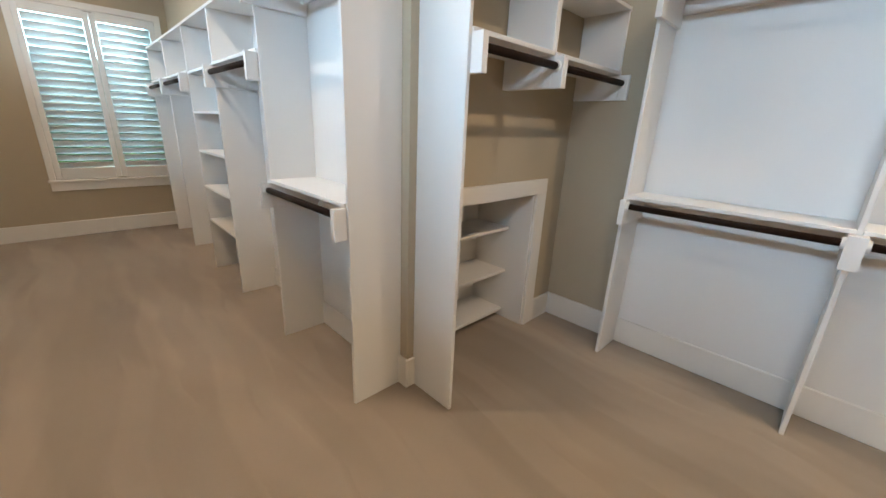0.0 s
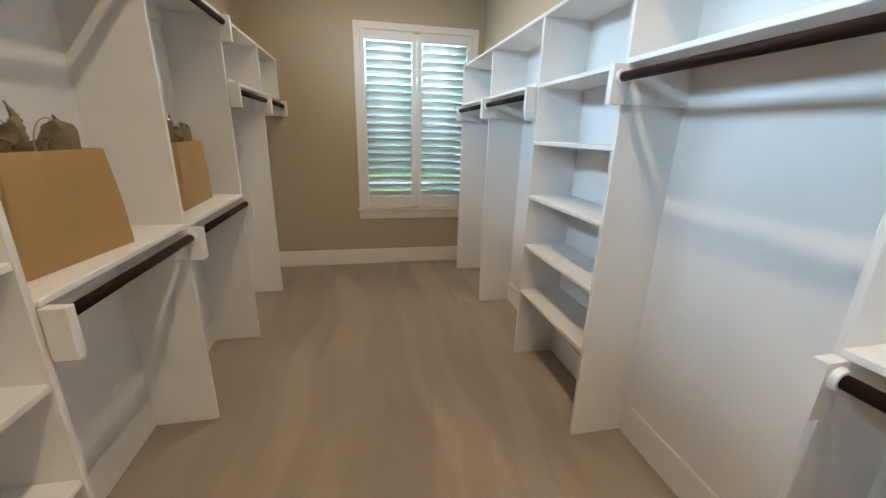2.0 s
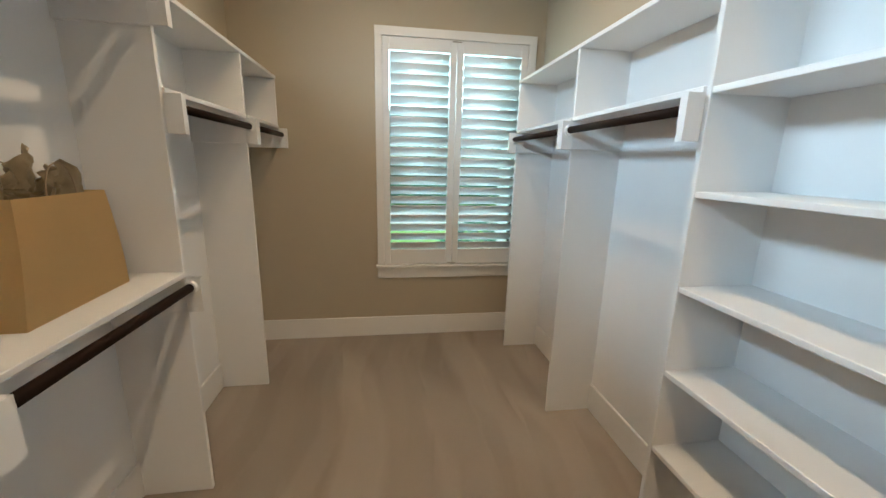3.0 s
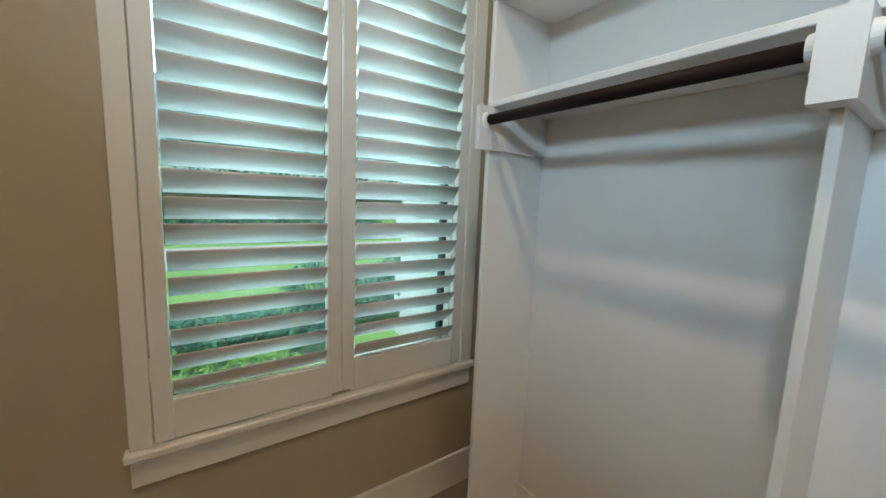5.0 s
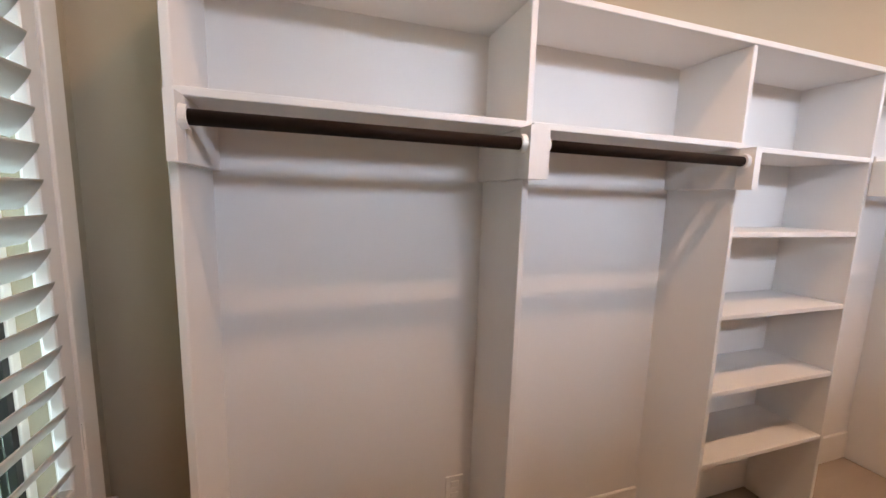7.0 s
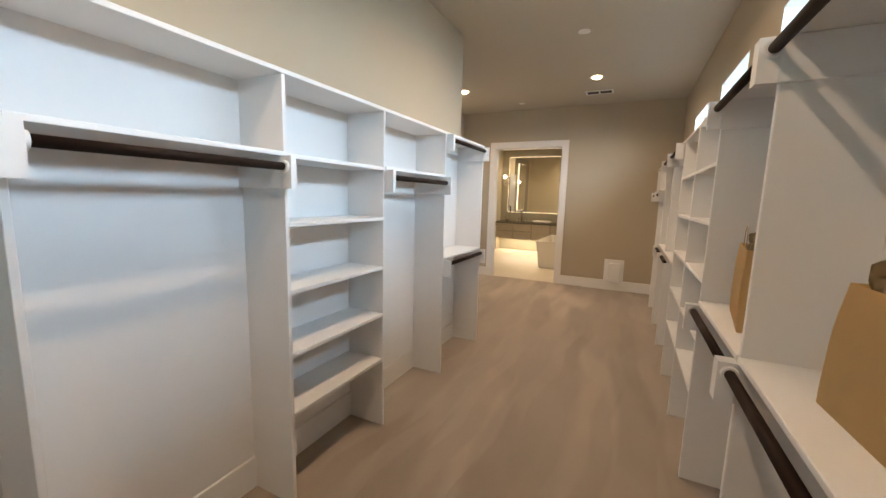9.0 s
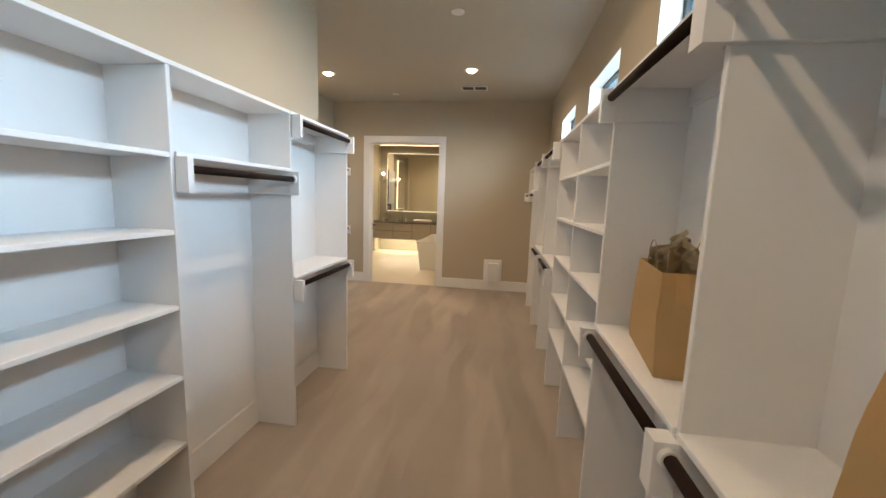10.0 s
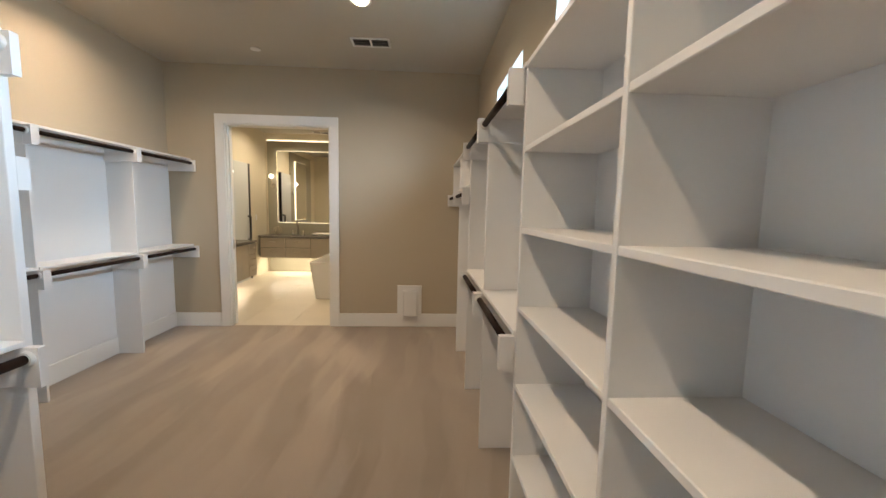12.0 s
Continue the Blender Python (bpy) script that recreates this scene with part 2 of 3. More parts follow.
def wall(name, axis, at, depth, a0, a1, z0, z1, holes, mat, label):
    """A wall of real thickness with openings. axis: the direction it runs in; holes: (a0, a1, z0, z1)."""
    bm = bmesh.new()
    sa = sorted({a0, a1, *[h[0] for h in holes], *[h[1] for h in holes]})
    sz = sorted({z0, z1, *[h[2] for h in holes], *[h[3] for h in holes]})
    d0, d1 = min(at, at + depth), max(at, at + depth)
    solid = lambda i, k: 0 <= i < len(sa) - 1 and 0 <= k < len(sz) - 1 and not any(
        h[0] <= (sa[i] + sa[i + 1]) / 2 <= h[1] and h[2] <= (sz[k] + sz[k + 1]) / 2 <= h[3] for h in holes)

    def quad(*pts):
        bm.faces.new([bm.verts.new((a, d, z) if axis == "x" else (d, a, z)) for a, d, z in pts])

    for i in range(len(sa) - 1):
        for k in range(len(sz) - 1):
            if not solid(i, k):
                continue
            p, q, r, s = sa[i], sa[i + 1], sz[k], sz[k + 1]
            for d in (d0, d1):
                quad((p, d, r), (q, d, r), (q, d, s), (p, d, s))
            for di, dk, e in ((-1, 0, ((p, r), (p, s))), (1, 0, ((q, r), (q, s))), (0, -1, ((p, r), (q, r))), (0, 1, ((p, s), (q, s)))):
                if not solid(i + di, k + dk):
                    (e0, f0), (e1, f1) = e
                    quad((e0, d0, f0), (e0, d1, f0), (e1, d1, f1), (e1, d0, f1))
    bmesh.ops.remove_doubles(bm, verts=bm.verts, dist=1e-5)
    return tagged(part(name, bm, mat), label, "wall", "", "structure")


# ---- shell ----
tagged(part("floor", box(bmesh.new(), XL, XE, YD - 0.02, YW, -0.42, 0.0), CARPET), "taupe cut-pile carpet with vacuum lanes", "floor", "", "structure")
tagged(part("ceiling", box(bmesh.new(), XL - TH, BX + TH, BY - TH, YW + TH, H, H + 0.15), CEIL), "warm grey painted flat ceiling", "ceiling", "", "structure")
wall("wall_west", "y", XL, -TH, YD - TH, YW + TH, -0.42, H, [(a, b, CLERE_Z0, CLERE_Z1) for a, b in CLERE], WALL, "greige painted wall with high narrow windows")
wall("wall_north", "x", YW, TH, XL, XR + TH, -0.42, H, [(WIN_X0, WIN_X1, WIN_Z0, WIN_Z1)], WALL, "greige painted wall round the shuttered window")
wall("wall_aisle_east", "y", XR, TH, YN + TH, YW, -0.42, H, [], WALL, "greige painted wall behind white shelving")
NICHE_X0, NICHE_X1, NICHE_Z = 1.40, 2.205, 0.93
wall("wall_recess", "x", YN, TH, XR, XE + TH, -0.42, H, [(NICHE_X0, NICHE_X1, -0.42, NICHE_Z)], WALL, "greige painted recess wall with shelf niche")
wall("wall_east", "y", XE, TH, YD, YN, -0.42, H, [], WALL, "greige painted wall behind hanging rails")
wall("wall_south", "x", YD, -TH, XL, BX, -0.42, H, [(DOOR_X0, DOOR_X1, -0.42, DOOR_Z)], WALL, "greige painted wall with doorway to bathroom")


def baseboard(axis, at, side, a0, a1):
    """A tall flat baseboard with an eased top."""
    d0, d1 = at, at + side * 0.016
    b = board(a0, a1, d0, d1, 0, 0.165, 0.004) if axis == "x" else board(d0, d1, a0, a1, 0, 0.165, 0.004)
    tagged(part("baseboard", b, TRIM), "tall white painted baseboard", "baseboard", "", "structure")


baseboard("y", XL, 1, YD, YW)
baseboard("x", YW, -1, XL + 0.016, XR - 0.016)
baseboard("y", XR, -1, YN - 0.016, YW)
baseboard("x", YN, -1, XR, NICHE_X0 - 0.10)
baseboard("x", YN, -1, NICHE_X1 + 0.10, XE - 0.016)
baseboard("y", XE, -1, YD, YN)
baseboard("x", YD, 1, XL + 0.016, DOOR_X0 - 0.10)
baseboard("x", YD, 1, DOOR_X1 + 0.10, XE - 0.016)


# ---- hanging and shelf bays ----
def bay(u0, u1, kind, m, depth, shelves=(), ends=(True, True), label="", group="", back=True, bare=False):
    """One bay of built-in closet shelving. Along the wall from u0 to u1, out from it along y.
    bare: the last panel shows its own edge beside the cleat.
    kind: one (a rail under a shelf, a cubby above), two (rails at two heights), shelf. ends: full-height panel at either end."""
    w = u1 - u0
    t = thing("closet_bay", label, "closet shelving", m @ Matrix.Translation((u0, 0, 0)), group)
    half = BOARD / 2
    if back:
        part("back_panel", board(half, w - half, 0.0, 0.006, 0.166, Z_TOP - BOARD, 0), WHITE, t)
    for at, here in ((0, ends[0]), (w, ends[1])):
        if here:
            part("side_panel", board(at - half, at + half, 0.0005, depth, 0.0, Z_TOP - BOARD), WHITE, t)
        elif here is None:
            pass
        else:
            s = 1 if at == 0 else -1
            if kind == "one":
                part("gable", board(at + s * 0.001, at + s * BOARD, 0.007, depth, Z_ONE, Z_TOP - BOARD), WHITE, t)
    top_d = depth + (0.008 if kind == "two" else 0.004)
    part("top_shelf", board(-half, w + half, 0, top_d, Z_TOP - BOARD, Z_TOP), WHITE, t)
    levels = {"one": [(Z_ONE, Z_ONE - 0.064)], "two": [(Z_TOP, Z_TOP - 0.055), (Z_LOW, Z_LOW - 0.055)], "shelf": []}[kind]
    for top, rod in levels:
        if top != Z_TOP:
            part("hanging_shelf", board(half + 0.0005, w - half - 0.0005, 0.0065, depth + 0.008, top - BOARD, top), WHITE, t)
        for at, s in ((half, 1), (w - half, -1)):
            if at == half and ends[0] is False:
                at = 0.001
            if at != half and at > w / 2 and ends[1] is False:
                at = w - 0.001
            under = top - BOARD - 0.0005
            cleat = part("cleat", board(at, at + s * BOARD, 0.0065, depth + 0.0085, top - (CLEAT if top != Z_TOP else 0.148), under), WHITE, t)
            inner = at - s * half if ends[0 if s > 0 else 1] is not False and not (bare and s < 0) else at
            part("cleat_nose", board(inner, at + s * BOARD, depth + 0.0085, depth + 0.062, top - (CLEAT if top != Z_TOP else 0.148), under, 0), WHITE, t)
            ring = cyl(bmesh.new(), (at + s * BOARD, depth + 0.028, rod), (at + s * (BOARD + 0.013), depth + 0.028, rod), 0.026, 0.023, 20)
            part("rod_socket", ring, PLASTIC, cleat, "white round rod socket")
        a = BOARD + half + 0.004
        part("hanging_rod", cyl(bmesh.new(), (a, depth + 0.028, rod), (w - a, depth + 0.028, rod), 0.0163, seg=20), ROD, t, "dark bronze hanging rod", True)
        if top == Z_TOP:
            part("hanging_cleat", board(half + BOARD, w - half - BOARD, 0.0065, 0.0215, top - 0.09, top - BOARD - 0.0005), WHITE, t)
    for z in shelves:
        part("shelf", board(half + 0.0005, w - half - 0.0005, 0.0065, depth - 0.002, z - BOARD, z), WHITE, t)
    return t


def run_of(lines, kinds, m, sign, depth, shelf_sets, ends_fix, group, back=True):
    """A row of bays between panel lines, each panel built with the bay that follows it."""
    for i, kind in enumerate(kinds):
        a, b = sorted((sign * lines[i], sign * lines[i + 1]))
        e = list(ends_fix.get(i, (None, None)))
        bay(a, b, kind, m, depth, shelf_sets.get(i, ()), tuple(e), LABELS[kind], group, back, group == "shelving along the aisle" and i == 0)


LABELS = {"one": "white bay with one dark rail under cubby", "two": "white bay with two dark rails and shelf", "shelf": "white open shelf bay with empty shelves"}
# aisle east side, from the window: u runs along +y
A_Y = [5.995, 5.165, 4.345, 3.622, 2.790, 1.957]
M_A = pose(XR, 0, 0, 0, 0, 90)
A_SH = {2: (1.648, 1.352, 1.050, 0.754, 0.460)}
run_of(A_Y, ["one", "one", "shelf", "one", "two"], M_A, 1, XR - 0.900, A_SH,
       {0: (True, True), 1: (True, None), 2: (True, None), 3: (True, None), 4: (True, None)}, "shelving along the aisle")
# west side, whole length: u runs along -y
B_Y = [YW - 0.001, 5.633, 4.825, 4.027, 3.240, 2.557, 1.860, 1.083, 0.310, -0.520, YD + 0.001]
M_B = pose(XL, 0, 0, 0, 0, -90)
B_SH = {4: (1.689, 1.392, 1.093, 0.786, 0.493), 5: (1.689, 1.392, 1.093, 0.786, 0.493)}
run_of(B_Y, ["one", "one", "two", "two", "shelf", "shelf", "two", "two", "one", "one"], M_B, -1, -0.785 - XL, B_SH,
       {0: (False, True), 1: (None, True), 2: (None, True), 3: (None, True), 4: (None, True), 5: (None, True), 6: (None, True), 7: (None, True), 8: (None, True), 9: (None, False)},
       "shelving along the west wall")
# east wall of the wide part
E_Y = [1.375, 0.480, -0.470, YD + 0.001]
run_of(E_Y, ["two", "two", "two"], pose(XE, 0, 0, 0, 0, 90), 1, XE - 2.280, {}, {0: (True, True), 1: (True, None), 2: (False, None)}, "rails on the east wall")
# recess wall: u runs along -x
N_X = [1.225, 1.790, XE - 0.001]
M_N = pose(0, YN, 0, 0, 0, 180)
run_of(N_X, ["one", "one"], M_N, -1, YN - 1.620, {}, {0: (False, True), 1: (False, False)}, "rails on the recess wall", False)


# ---- ceiling lamps ----
def can_light(x, y, watts=CAN_W, color=(1.0, 0.75, 0.48)):
    t = thing("recessed_light", "white round recessed ceiling light, lit warm", "ceiling light", Matrix.Translation((x, y, H)), "recessed ceiling lights")
    bm = bmesh.new()
    prof = [(0.053, 0.012), (0.056, -0.004), (0.082, -0.006), (0.086, 0.0)]
    rings = [[bm.verts.new((r * math.cos(a), r * math.sin(a), z)) for a in [2 * math.pi * k / 32 for k in range(32)]] for r, z in prof]
    for u, v in zip(rings, rings[1:]):
        for k in range(32):
            bm.faces.new((u[k], u[(k + 1) % 32], v[(k + 1) % 32], v[k]))
    part("trim_ring", bm, PLASTIC, t, "white trim ring", True)
    bm = bmesh.new()
    dome = [[bm.verts.new((r * math.cos(a), r * math.sin(a), z)) for a in [2 * math.pi * k / 32 for k in range(32)]] for r, z in ((0.054, 0.0), (0.052, -0.012), (0.044, -0.020), (0.026, -0.025))]
    for u, v in zip(dome, dome[1:]):
        for k in range(32):
            bm.faces.new((u[k], u[(k + 1) % 32], v[(k + 1) % 32], v[k]))
    bm.faces.new(dome[-1])
    part("lens", bm, CAN_GLOW, t, "glowing warm lens")
    area_lamp("can_lamp", pose(x, y, H - 0.030), 0.055, 0.055, watts, color, 155)


for x, y in ((0.085, 0.13), (1.935, 0.09), (0.085, 2.70), (0.085, 5.05)):
    can_light(x, y, CAN_W if y < 4 else CAN_W * 0.88)


# ---- shuttered window ----
def window_with_shutters():
    w = thing("window_1", "white cased window with open plantation shutters", "window", kind="structure")
    y0 = YW
    # casing, stool and apron on the room side
    ox0, ox1, oz1 = -0.095, 1.105, 2.350
    cw = 0.060
    part("window_casing", board(ox0, -0.0425, y0 - 0.022, y0, 0.612, oz1 - cw), TRIM, w)
    part("window_casing", board(ox1 - cw, ox1, y0 - 0.022, y0, 0.612, oz1 - cw), TRIM, w)
    part("window_casing", board(ox0, ox1, y0 - 0.022, y0, oz1 - cw, oz1), TRIM, w)
    part("window_sill", board(ox0 - 0.012, ox1 + 0.012, y0 - 0.045, y0 + 0.10, 0.590, 0.612, 0.004), TRIM, w)
    part("apron", board(ox0, ox1, y0 - 0.018, y0, 0.500, 0.590), TRIM, w)
    # outer frame inside the opening
    fx0, fx1, fz0, fz1 = -0.042, ox1 - cw, 0.612, oz1 - cw
    # glass sash towards the outside
    gy = y0 + 0.10
    part("window_frame", board(fx0, fx0 + 0.04, gy - 0.02, gy + 0.03, fz0, fz1), TRIM, w)
    part("window_frame", board(fx1 - 0.026, fx1, gy - 0.02, gy + 0.03, fz0, fz1), TRIM, w)
    part("window_frame", board(fx0 + 0.04, fx1 - 0.026, gy - 0.02, gy + 0.03, fz1 - 0.04, fz1), TRIM, w)
    part("window_frame", board(fx0 + 0.04, fx1 - 0.026, gy - 0.02, gy + 0.03, fz0, fz0 + 0.05), TRIM, w)
    part("sash_gasket", board(fx1 - 0.046, fx1 - 0.0265, gy - 0.015, gy + 0.02, fz0 + 0.05, fz1 - 0.04, 0.001), BLACK, w, "black sash edge")
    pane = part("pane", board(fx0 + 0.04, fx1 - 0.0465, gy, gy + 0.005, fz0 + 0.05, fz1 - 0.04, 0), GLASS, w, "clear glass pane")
    pane.visible_shadow = False
    # two hinged shutter panels, flush with the casing
    for x in (fx0 - 0.006, fx1 - 0.016):
        part("shutter_stop", board(x, x + 0.022, y0 + 0.014, y0 + 0.034, fz0, fz1), TRIM, w)
    for a, b in ((fx0 + 0.0015, 0.4995), (0.5025, fx1 - 0.0015)):
        s = thing("shutter", "white plantation shutter panel with tilted louvers", "shutter", group="window shutters")
        ya, yb = y0 - 0.016, y0 + 0.012
        st, z0, z1, lo, hi = 0.048, fz0 + 0.003, fz1 - 0.003, 0.735, 2.200
        part("stile", board(a, a + st, ya, yb, z0, z1, 0.003), SHUTTER, s)
        part("stile", board(b - st, b, ya, yb, z0, z1, 0.003), SHUTTER, s)
        part("rail", board(a + st, b - st, ya, yb, z0, lo, 0.003), SHUTTER, s)
        part("rail", board(a + st, b - st, ya, yb, hi, z1, 0.003), SHUTTER, s)
        count = 20
        step = (hi - lo) / count
        # a louver is a flat ellipse in section, its room edge up
        bm = bmesh.new()
        sec = [(0.0400 * math.cos(t), 0.0055 * math.sin(t)) for t in [2 * math.pi * k / 12 for k in range(12)]]
        la, lb = a + st + 0.003, b - st - 0.003
        rings = [[bm.verts.new((x - (la + lb) / 2, u, v)) for u, v in sec] for x in (la, lb)]
        for k in range(12):
            bm.faces.new((rings[0][k], rings[0][(k + 1) % 12], rings[1][(k + 1) % 12], rings[1][k]))
        bm.faces.new(rings[0]), bm.faces.new(rings[1][::-1])
        bmesh.ops.rotate(bm, verts=bm.verts, matrix=Matrix.Rotation(radians(-53), 3, "X"))
        first = part("louver", bm, SHUTTER, s, smooth=True)
        for i in range(count):
            ob = first if i == 0 else new("louver", first.data)
            ob.parent = s
            ob.location = ((la + lb) / 2, y0 - 0.002, lo + step * (i + 0.5) - 0.006)
        part("hinge", board(a - 0.004 if a < 0.2 else b - 0.004, a + 0.004 if a < 0.2 else b + 0.004, ya - 0.003, ya, 0.80, 0.87, 0.001), PLASTIC, s)
        part("hinge", board(a - 0.004 if a < 0.2 else b - 0.004, a + 0.004 if a < 0.2 else b + 0.004, ya - 0.003, ya, 1.98, 2.05, 0.001), PLASTIC, s)
    for z in (0.622, 2.276):
        c = thing("magnet_catch", "small dark magnet catch on window frame", "catch")
        part("plate", board(0.465, 0.535, y0 - 0.0195, y0 - 0.0165, z - 0.004, z + 0.004, 0.001), VANITY, c)


window_with_shutters()


def clerestory(a, b, watts):
    w = thing("window_2", "high narrow window with thin black frame", "window", kind="structure", group="high narrow windows")
    x0, x1 = XL - TH, XL - TH + 0.035
    f = 0.026
    part("window_frame", board(x0, x1, a, b, CLERE_Z0, CLERE_Z0 + f), BLACK, w)
    part("window_frame", board(x0, x1, a, b, CLERE_Z1 - f, CLERE_Z1), BLACK, w)
    part("window_frame", board(x0, x1, a, a + f, CLERE_Z0 + f, CLERE_Z1 - f), BLACK, w)
    part("window_frame", board(x0, x1, b - f, b, CLERE_Z0 + f, CLERE_Z1 - f), BLACK, w)
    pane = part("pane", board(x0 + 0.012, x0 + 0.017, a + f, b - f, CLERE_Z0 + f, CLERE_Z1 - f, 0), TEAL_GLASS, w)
    pane.visible_shadow = False
    # white lined reveal
    e = 0.004
    part("reveal", board(x1, XL, a, b, CLERE_Z0, CLERE_Z0 + e, 0), TRIM, w)
    part("reveal", board(x1, XL, a, b, CLERE_Z1 - e, CLERE_Z1, 0), TRIM, w)
    part("reveal", board(x1, XL, a, a + e, CLERE_Z0 + e, CLERE_Z1 - e, 0), TRIM, w)
    part("reveal", board(x1, XL, b - e, b, CLERE_Z0 + e, CLERE_Z1 - e, 0), TRIM, w)
    # the sky's light through the pane
    zc = (CLERE_Z0 + CLERE_Z1) / 2
    m = look((x0 - 0.40, (a + b) / 2, zc + 0.15), (XL, (a + b) / 2, zc - 0.05))
    area_lamp("sky_lamp", m, b - a + 0.5, 0.30, watts, (0.60, 0.83, 1.0), 170)


for (a, b), k in zip(CLERE, (1.75, 0.85, 1.0, 1.35)):
    clerestory(a, b, CLERESTORY_W * k)


# ---- doorway ----
def doorway():
    d = thing("door_1", "white cased open doorway to the bathroom", "doorway", kind="structure")
    c = 0.10
    for y0, y1 in ((YD, YD + 0.02), (YD - TH - 0.02, YD - TH)):
        part("casing", board(DOOR_X0 - c, DOOR_X0 + 0.004, y0, y1, 0, DOOR_Z - 0.004), TRIM, d)
        part("casing", board(DOOR_X1 - 0.004, DOOR_X1 + 0.098, y0, y1, 0, DOOR_Z - 0.004), TRIM, d)
        part("casing", board(DOOR_X0 - c, DOOR_X1 + 0.098, y0, y1, DOOR_Z - 0.004, DOOR_Z + c), TRIM, d)
    part("jamb", board(DOOR_X0, DOOR_X0 + 0.018, YD - TH, YD, 0, DOOR_Z), TRIM, d)
    part("jamb", board(DOOR_X1 - 0.018, DOOR_X1, YD - TH, YD - TH / 2 - 0.025, 0, DOOR_Z), TRIM, d)
    part("jamb", board(DOOR_X1 - 0.018, DOOR_X1, YD - TH / 2 + 0.025, YD, 0, DOOR_Z), TRIM, d)
    part("jamb", board(DOOR_X0 + 0.018, DOOR_X1 - 0.018, YD - TH, YD, DOOR_Z - 0.018, DOOR_Z), TRIM, d)
    # edge of the pocket door standing in its slot, with its pull
    part("pocket_door", board(DOOR_X1 - 0.030, DOOR_X1 + 0.10, YD - TH / 2 - 0.018, YD - TH / 2 + 0.018, 0.012, DOOR_Z - 0.02), TRIM, d, "white pocket door edge")
    part("door_pull", board(DOOR_X1 - 0.0315, DOOR_X1 - 0.030, YD - TH / 2 - 0.011, YD - TH / 2 + 0.011, 0.93, 1.05, 0.0005), CHROME, d, "nickel edge pull")


doorway()


# ---- fixtures on walls and ceiling ----
def wall_plate(x0, x1, z0, z1):
    t = thing("access_panel", "white square access panel above the baseboard", "access panel")
    part("frame", board(x0, x1, YD + 0.0005, YD + 0.020, z0, z1, 0.004), PLASTIC, t)
    part("cover", board(x0 + 0.055, x1 - 0.075, YD + 0.0205, YD + 0.072, z0 - 0.012, z1 - 0.055, 0.008), PLASTIC, t, "raised white cover")


wall_plate(-0.425, -0.124, 0.155, 0.520)


def ceiling_vent(x0, x1, y0, y1):
    t = thing("ceiling_vent", "white louvered ceiling air vent", "air vent")
    z = H
    xm = (x0 + x1) / 2
    # flat near-black sheet painted as the shade inside the duct
    part("backing", board(x0 + 0.01, x1 - 0.01, y0 + 0.01, y1 - 0.01, z - 0.004, z - 0.0005, 0), VENT_SHADE, t)
    f = 0.022
    for a, b, c, e in ((x0, x1, y0, y0 + f), (x0, x1, y1 - f, y1), (x0, x0 + f, y0 + f, y1 - f), (x1 - f, x1, y0 + f, y1 - f), (xm - 0.01, xm + 0.01, y0 + f, y1 - f)):
        part("frame", board(a, b, c, e, z - 0.012, z - 0.0005), PLASTIC, t)
    for lo, hi in ((x0 + f, xm - 0.01), (xm + 0.01, x1 - f)):
        for i in range(3):
            y = y0 + f + (y1 - y0 - 2 * f) * (i + 0.5) / 3
            bm = box(bmesh.new(), lo, hi, -0.004, 0.004, -0.0007, 0.0007)
            bmesh.ops.transform(bm, matrix=Matrix.Translation((0, y, z - 0.008)) @ Matrix.Rotation(radians(78), 4, "X"), verts=bm.verts)
            # slats coloured dark grey to carry the same painted shade
            part("slat", bm, VENT_GREY, t)


ceiling_vent(-0.085, 0.288, -0.70, -0.505)


def ceiling_plate(x, y, r):
    t = thing("sprinkler_cover", "small white flat ceiling cover plate", "cover plate")
    part("plate", cyl(bmesh.new(), (x, y, H - 0.008), (x, y, H - 0.0005), r, r * 0.96, 28), PLASTIC, t, smooth=False)


ceiling_plate(0.09, 1.577, 0.055)
ceiling_plate(1.308, -0.88, 0.05)


def outlet(m):
    t = thing("wall_outlet", "white duplex outlet plate at baseboard height", "outlet", m)
    part("plate", board(-0.035, 0.035, 0, 0.006, -0.057, 0.057, 0.002), PLASTIC, t)
    for z in (-0.024, 0.024):
        part("receptacle", board(-0.016, 0.016, 0.0062, 0.009, z - 0.014, z + 0.014, 0.002), PLASTIC, t)


outlet(M_A @ Matrix.Translation((5.24, 0.0065, 0.356)))


# ---- shelf niche in the recess wall ----
def niche():
    n = thing("shelf_niche", "white cased wall niche with three empty shelves", "wall niche", kind="structure")
    x0, x1, z1, back = NICHE_X0, NICHE_X1, NICHE_Z, YN + 0.46
    c = 0.10
    part("casing", board(x0 - c, x0 + 0.003, YN - 0.018, YN, 0.0, z1 - 0.003), TRIM, n)
    part("casing", board(x1 - 0.003, x1 + c, YN - 0.018, YN, 0.0, z1 - 0.003), TRIM, n)
    part("casing", board(x0 - c, x1 + c, YN - 0.018, YN, z1 - 0.003, z1 + 0.09), TRIM, n)
    part("lining", board(x0, x0 + 0.012, YN + 0.001, back, 0.0, z1), TRIM, n)
    part("lining", board(x1 - 0.012, x1, YN + 0.001, back, 0.0, z1), TRIM, n)
    part("lining", board(x0 + 0.012, x1 - 0.012, YN + 0.001, back, z1 - 0.012, z1), TRIM, n)
    part("lining", board(x0, x1, back, back + 0.012, -0.02, z1), TRIM, n)
    part("niche_floor", board(x0, x1, YN - 0.001, back, -0.03, -0.004, 0), CARPET, n)
    for z in (0.678, 0.368, 0.070):
        part("shelf", board(x0 + 0.0125, x1 - 0.0125, YN + 0.17, back - 0.001, z - 0.02, z), WHITE, n)


niche()


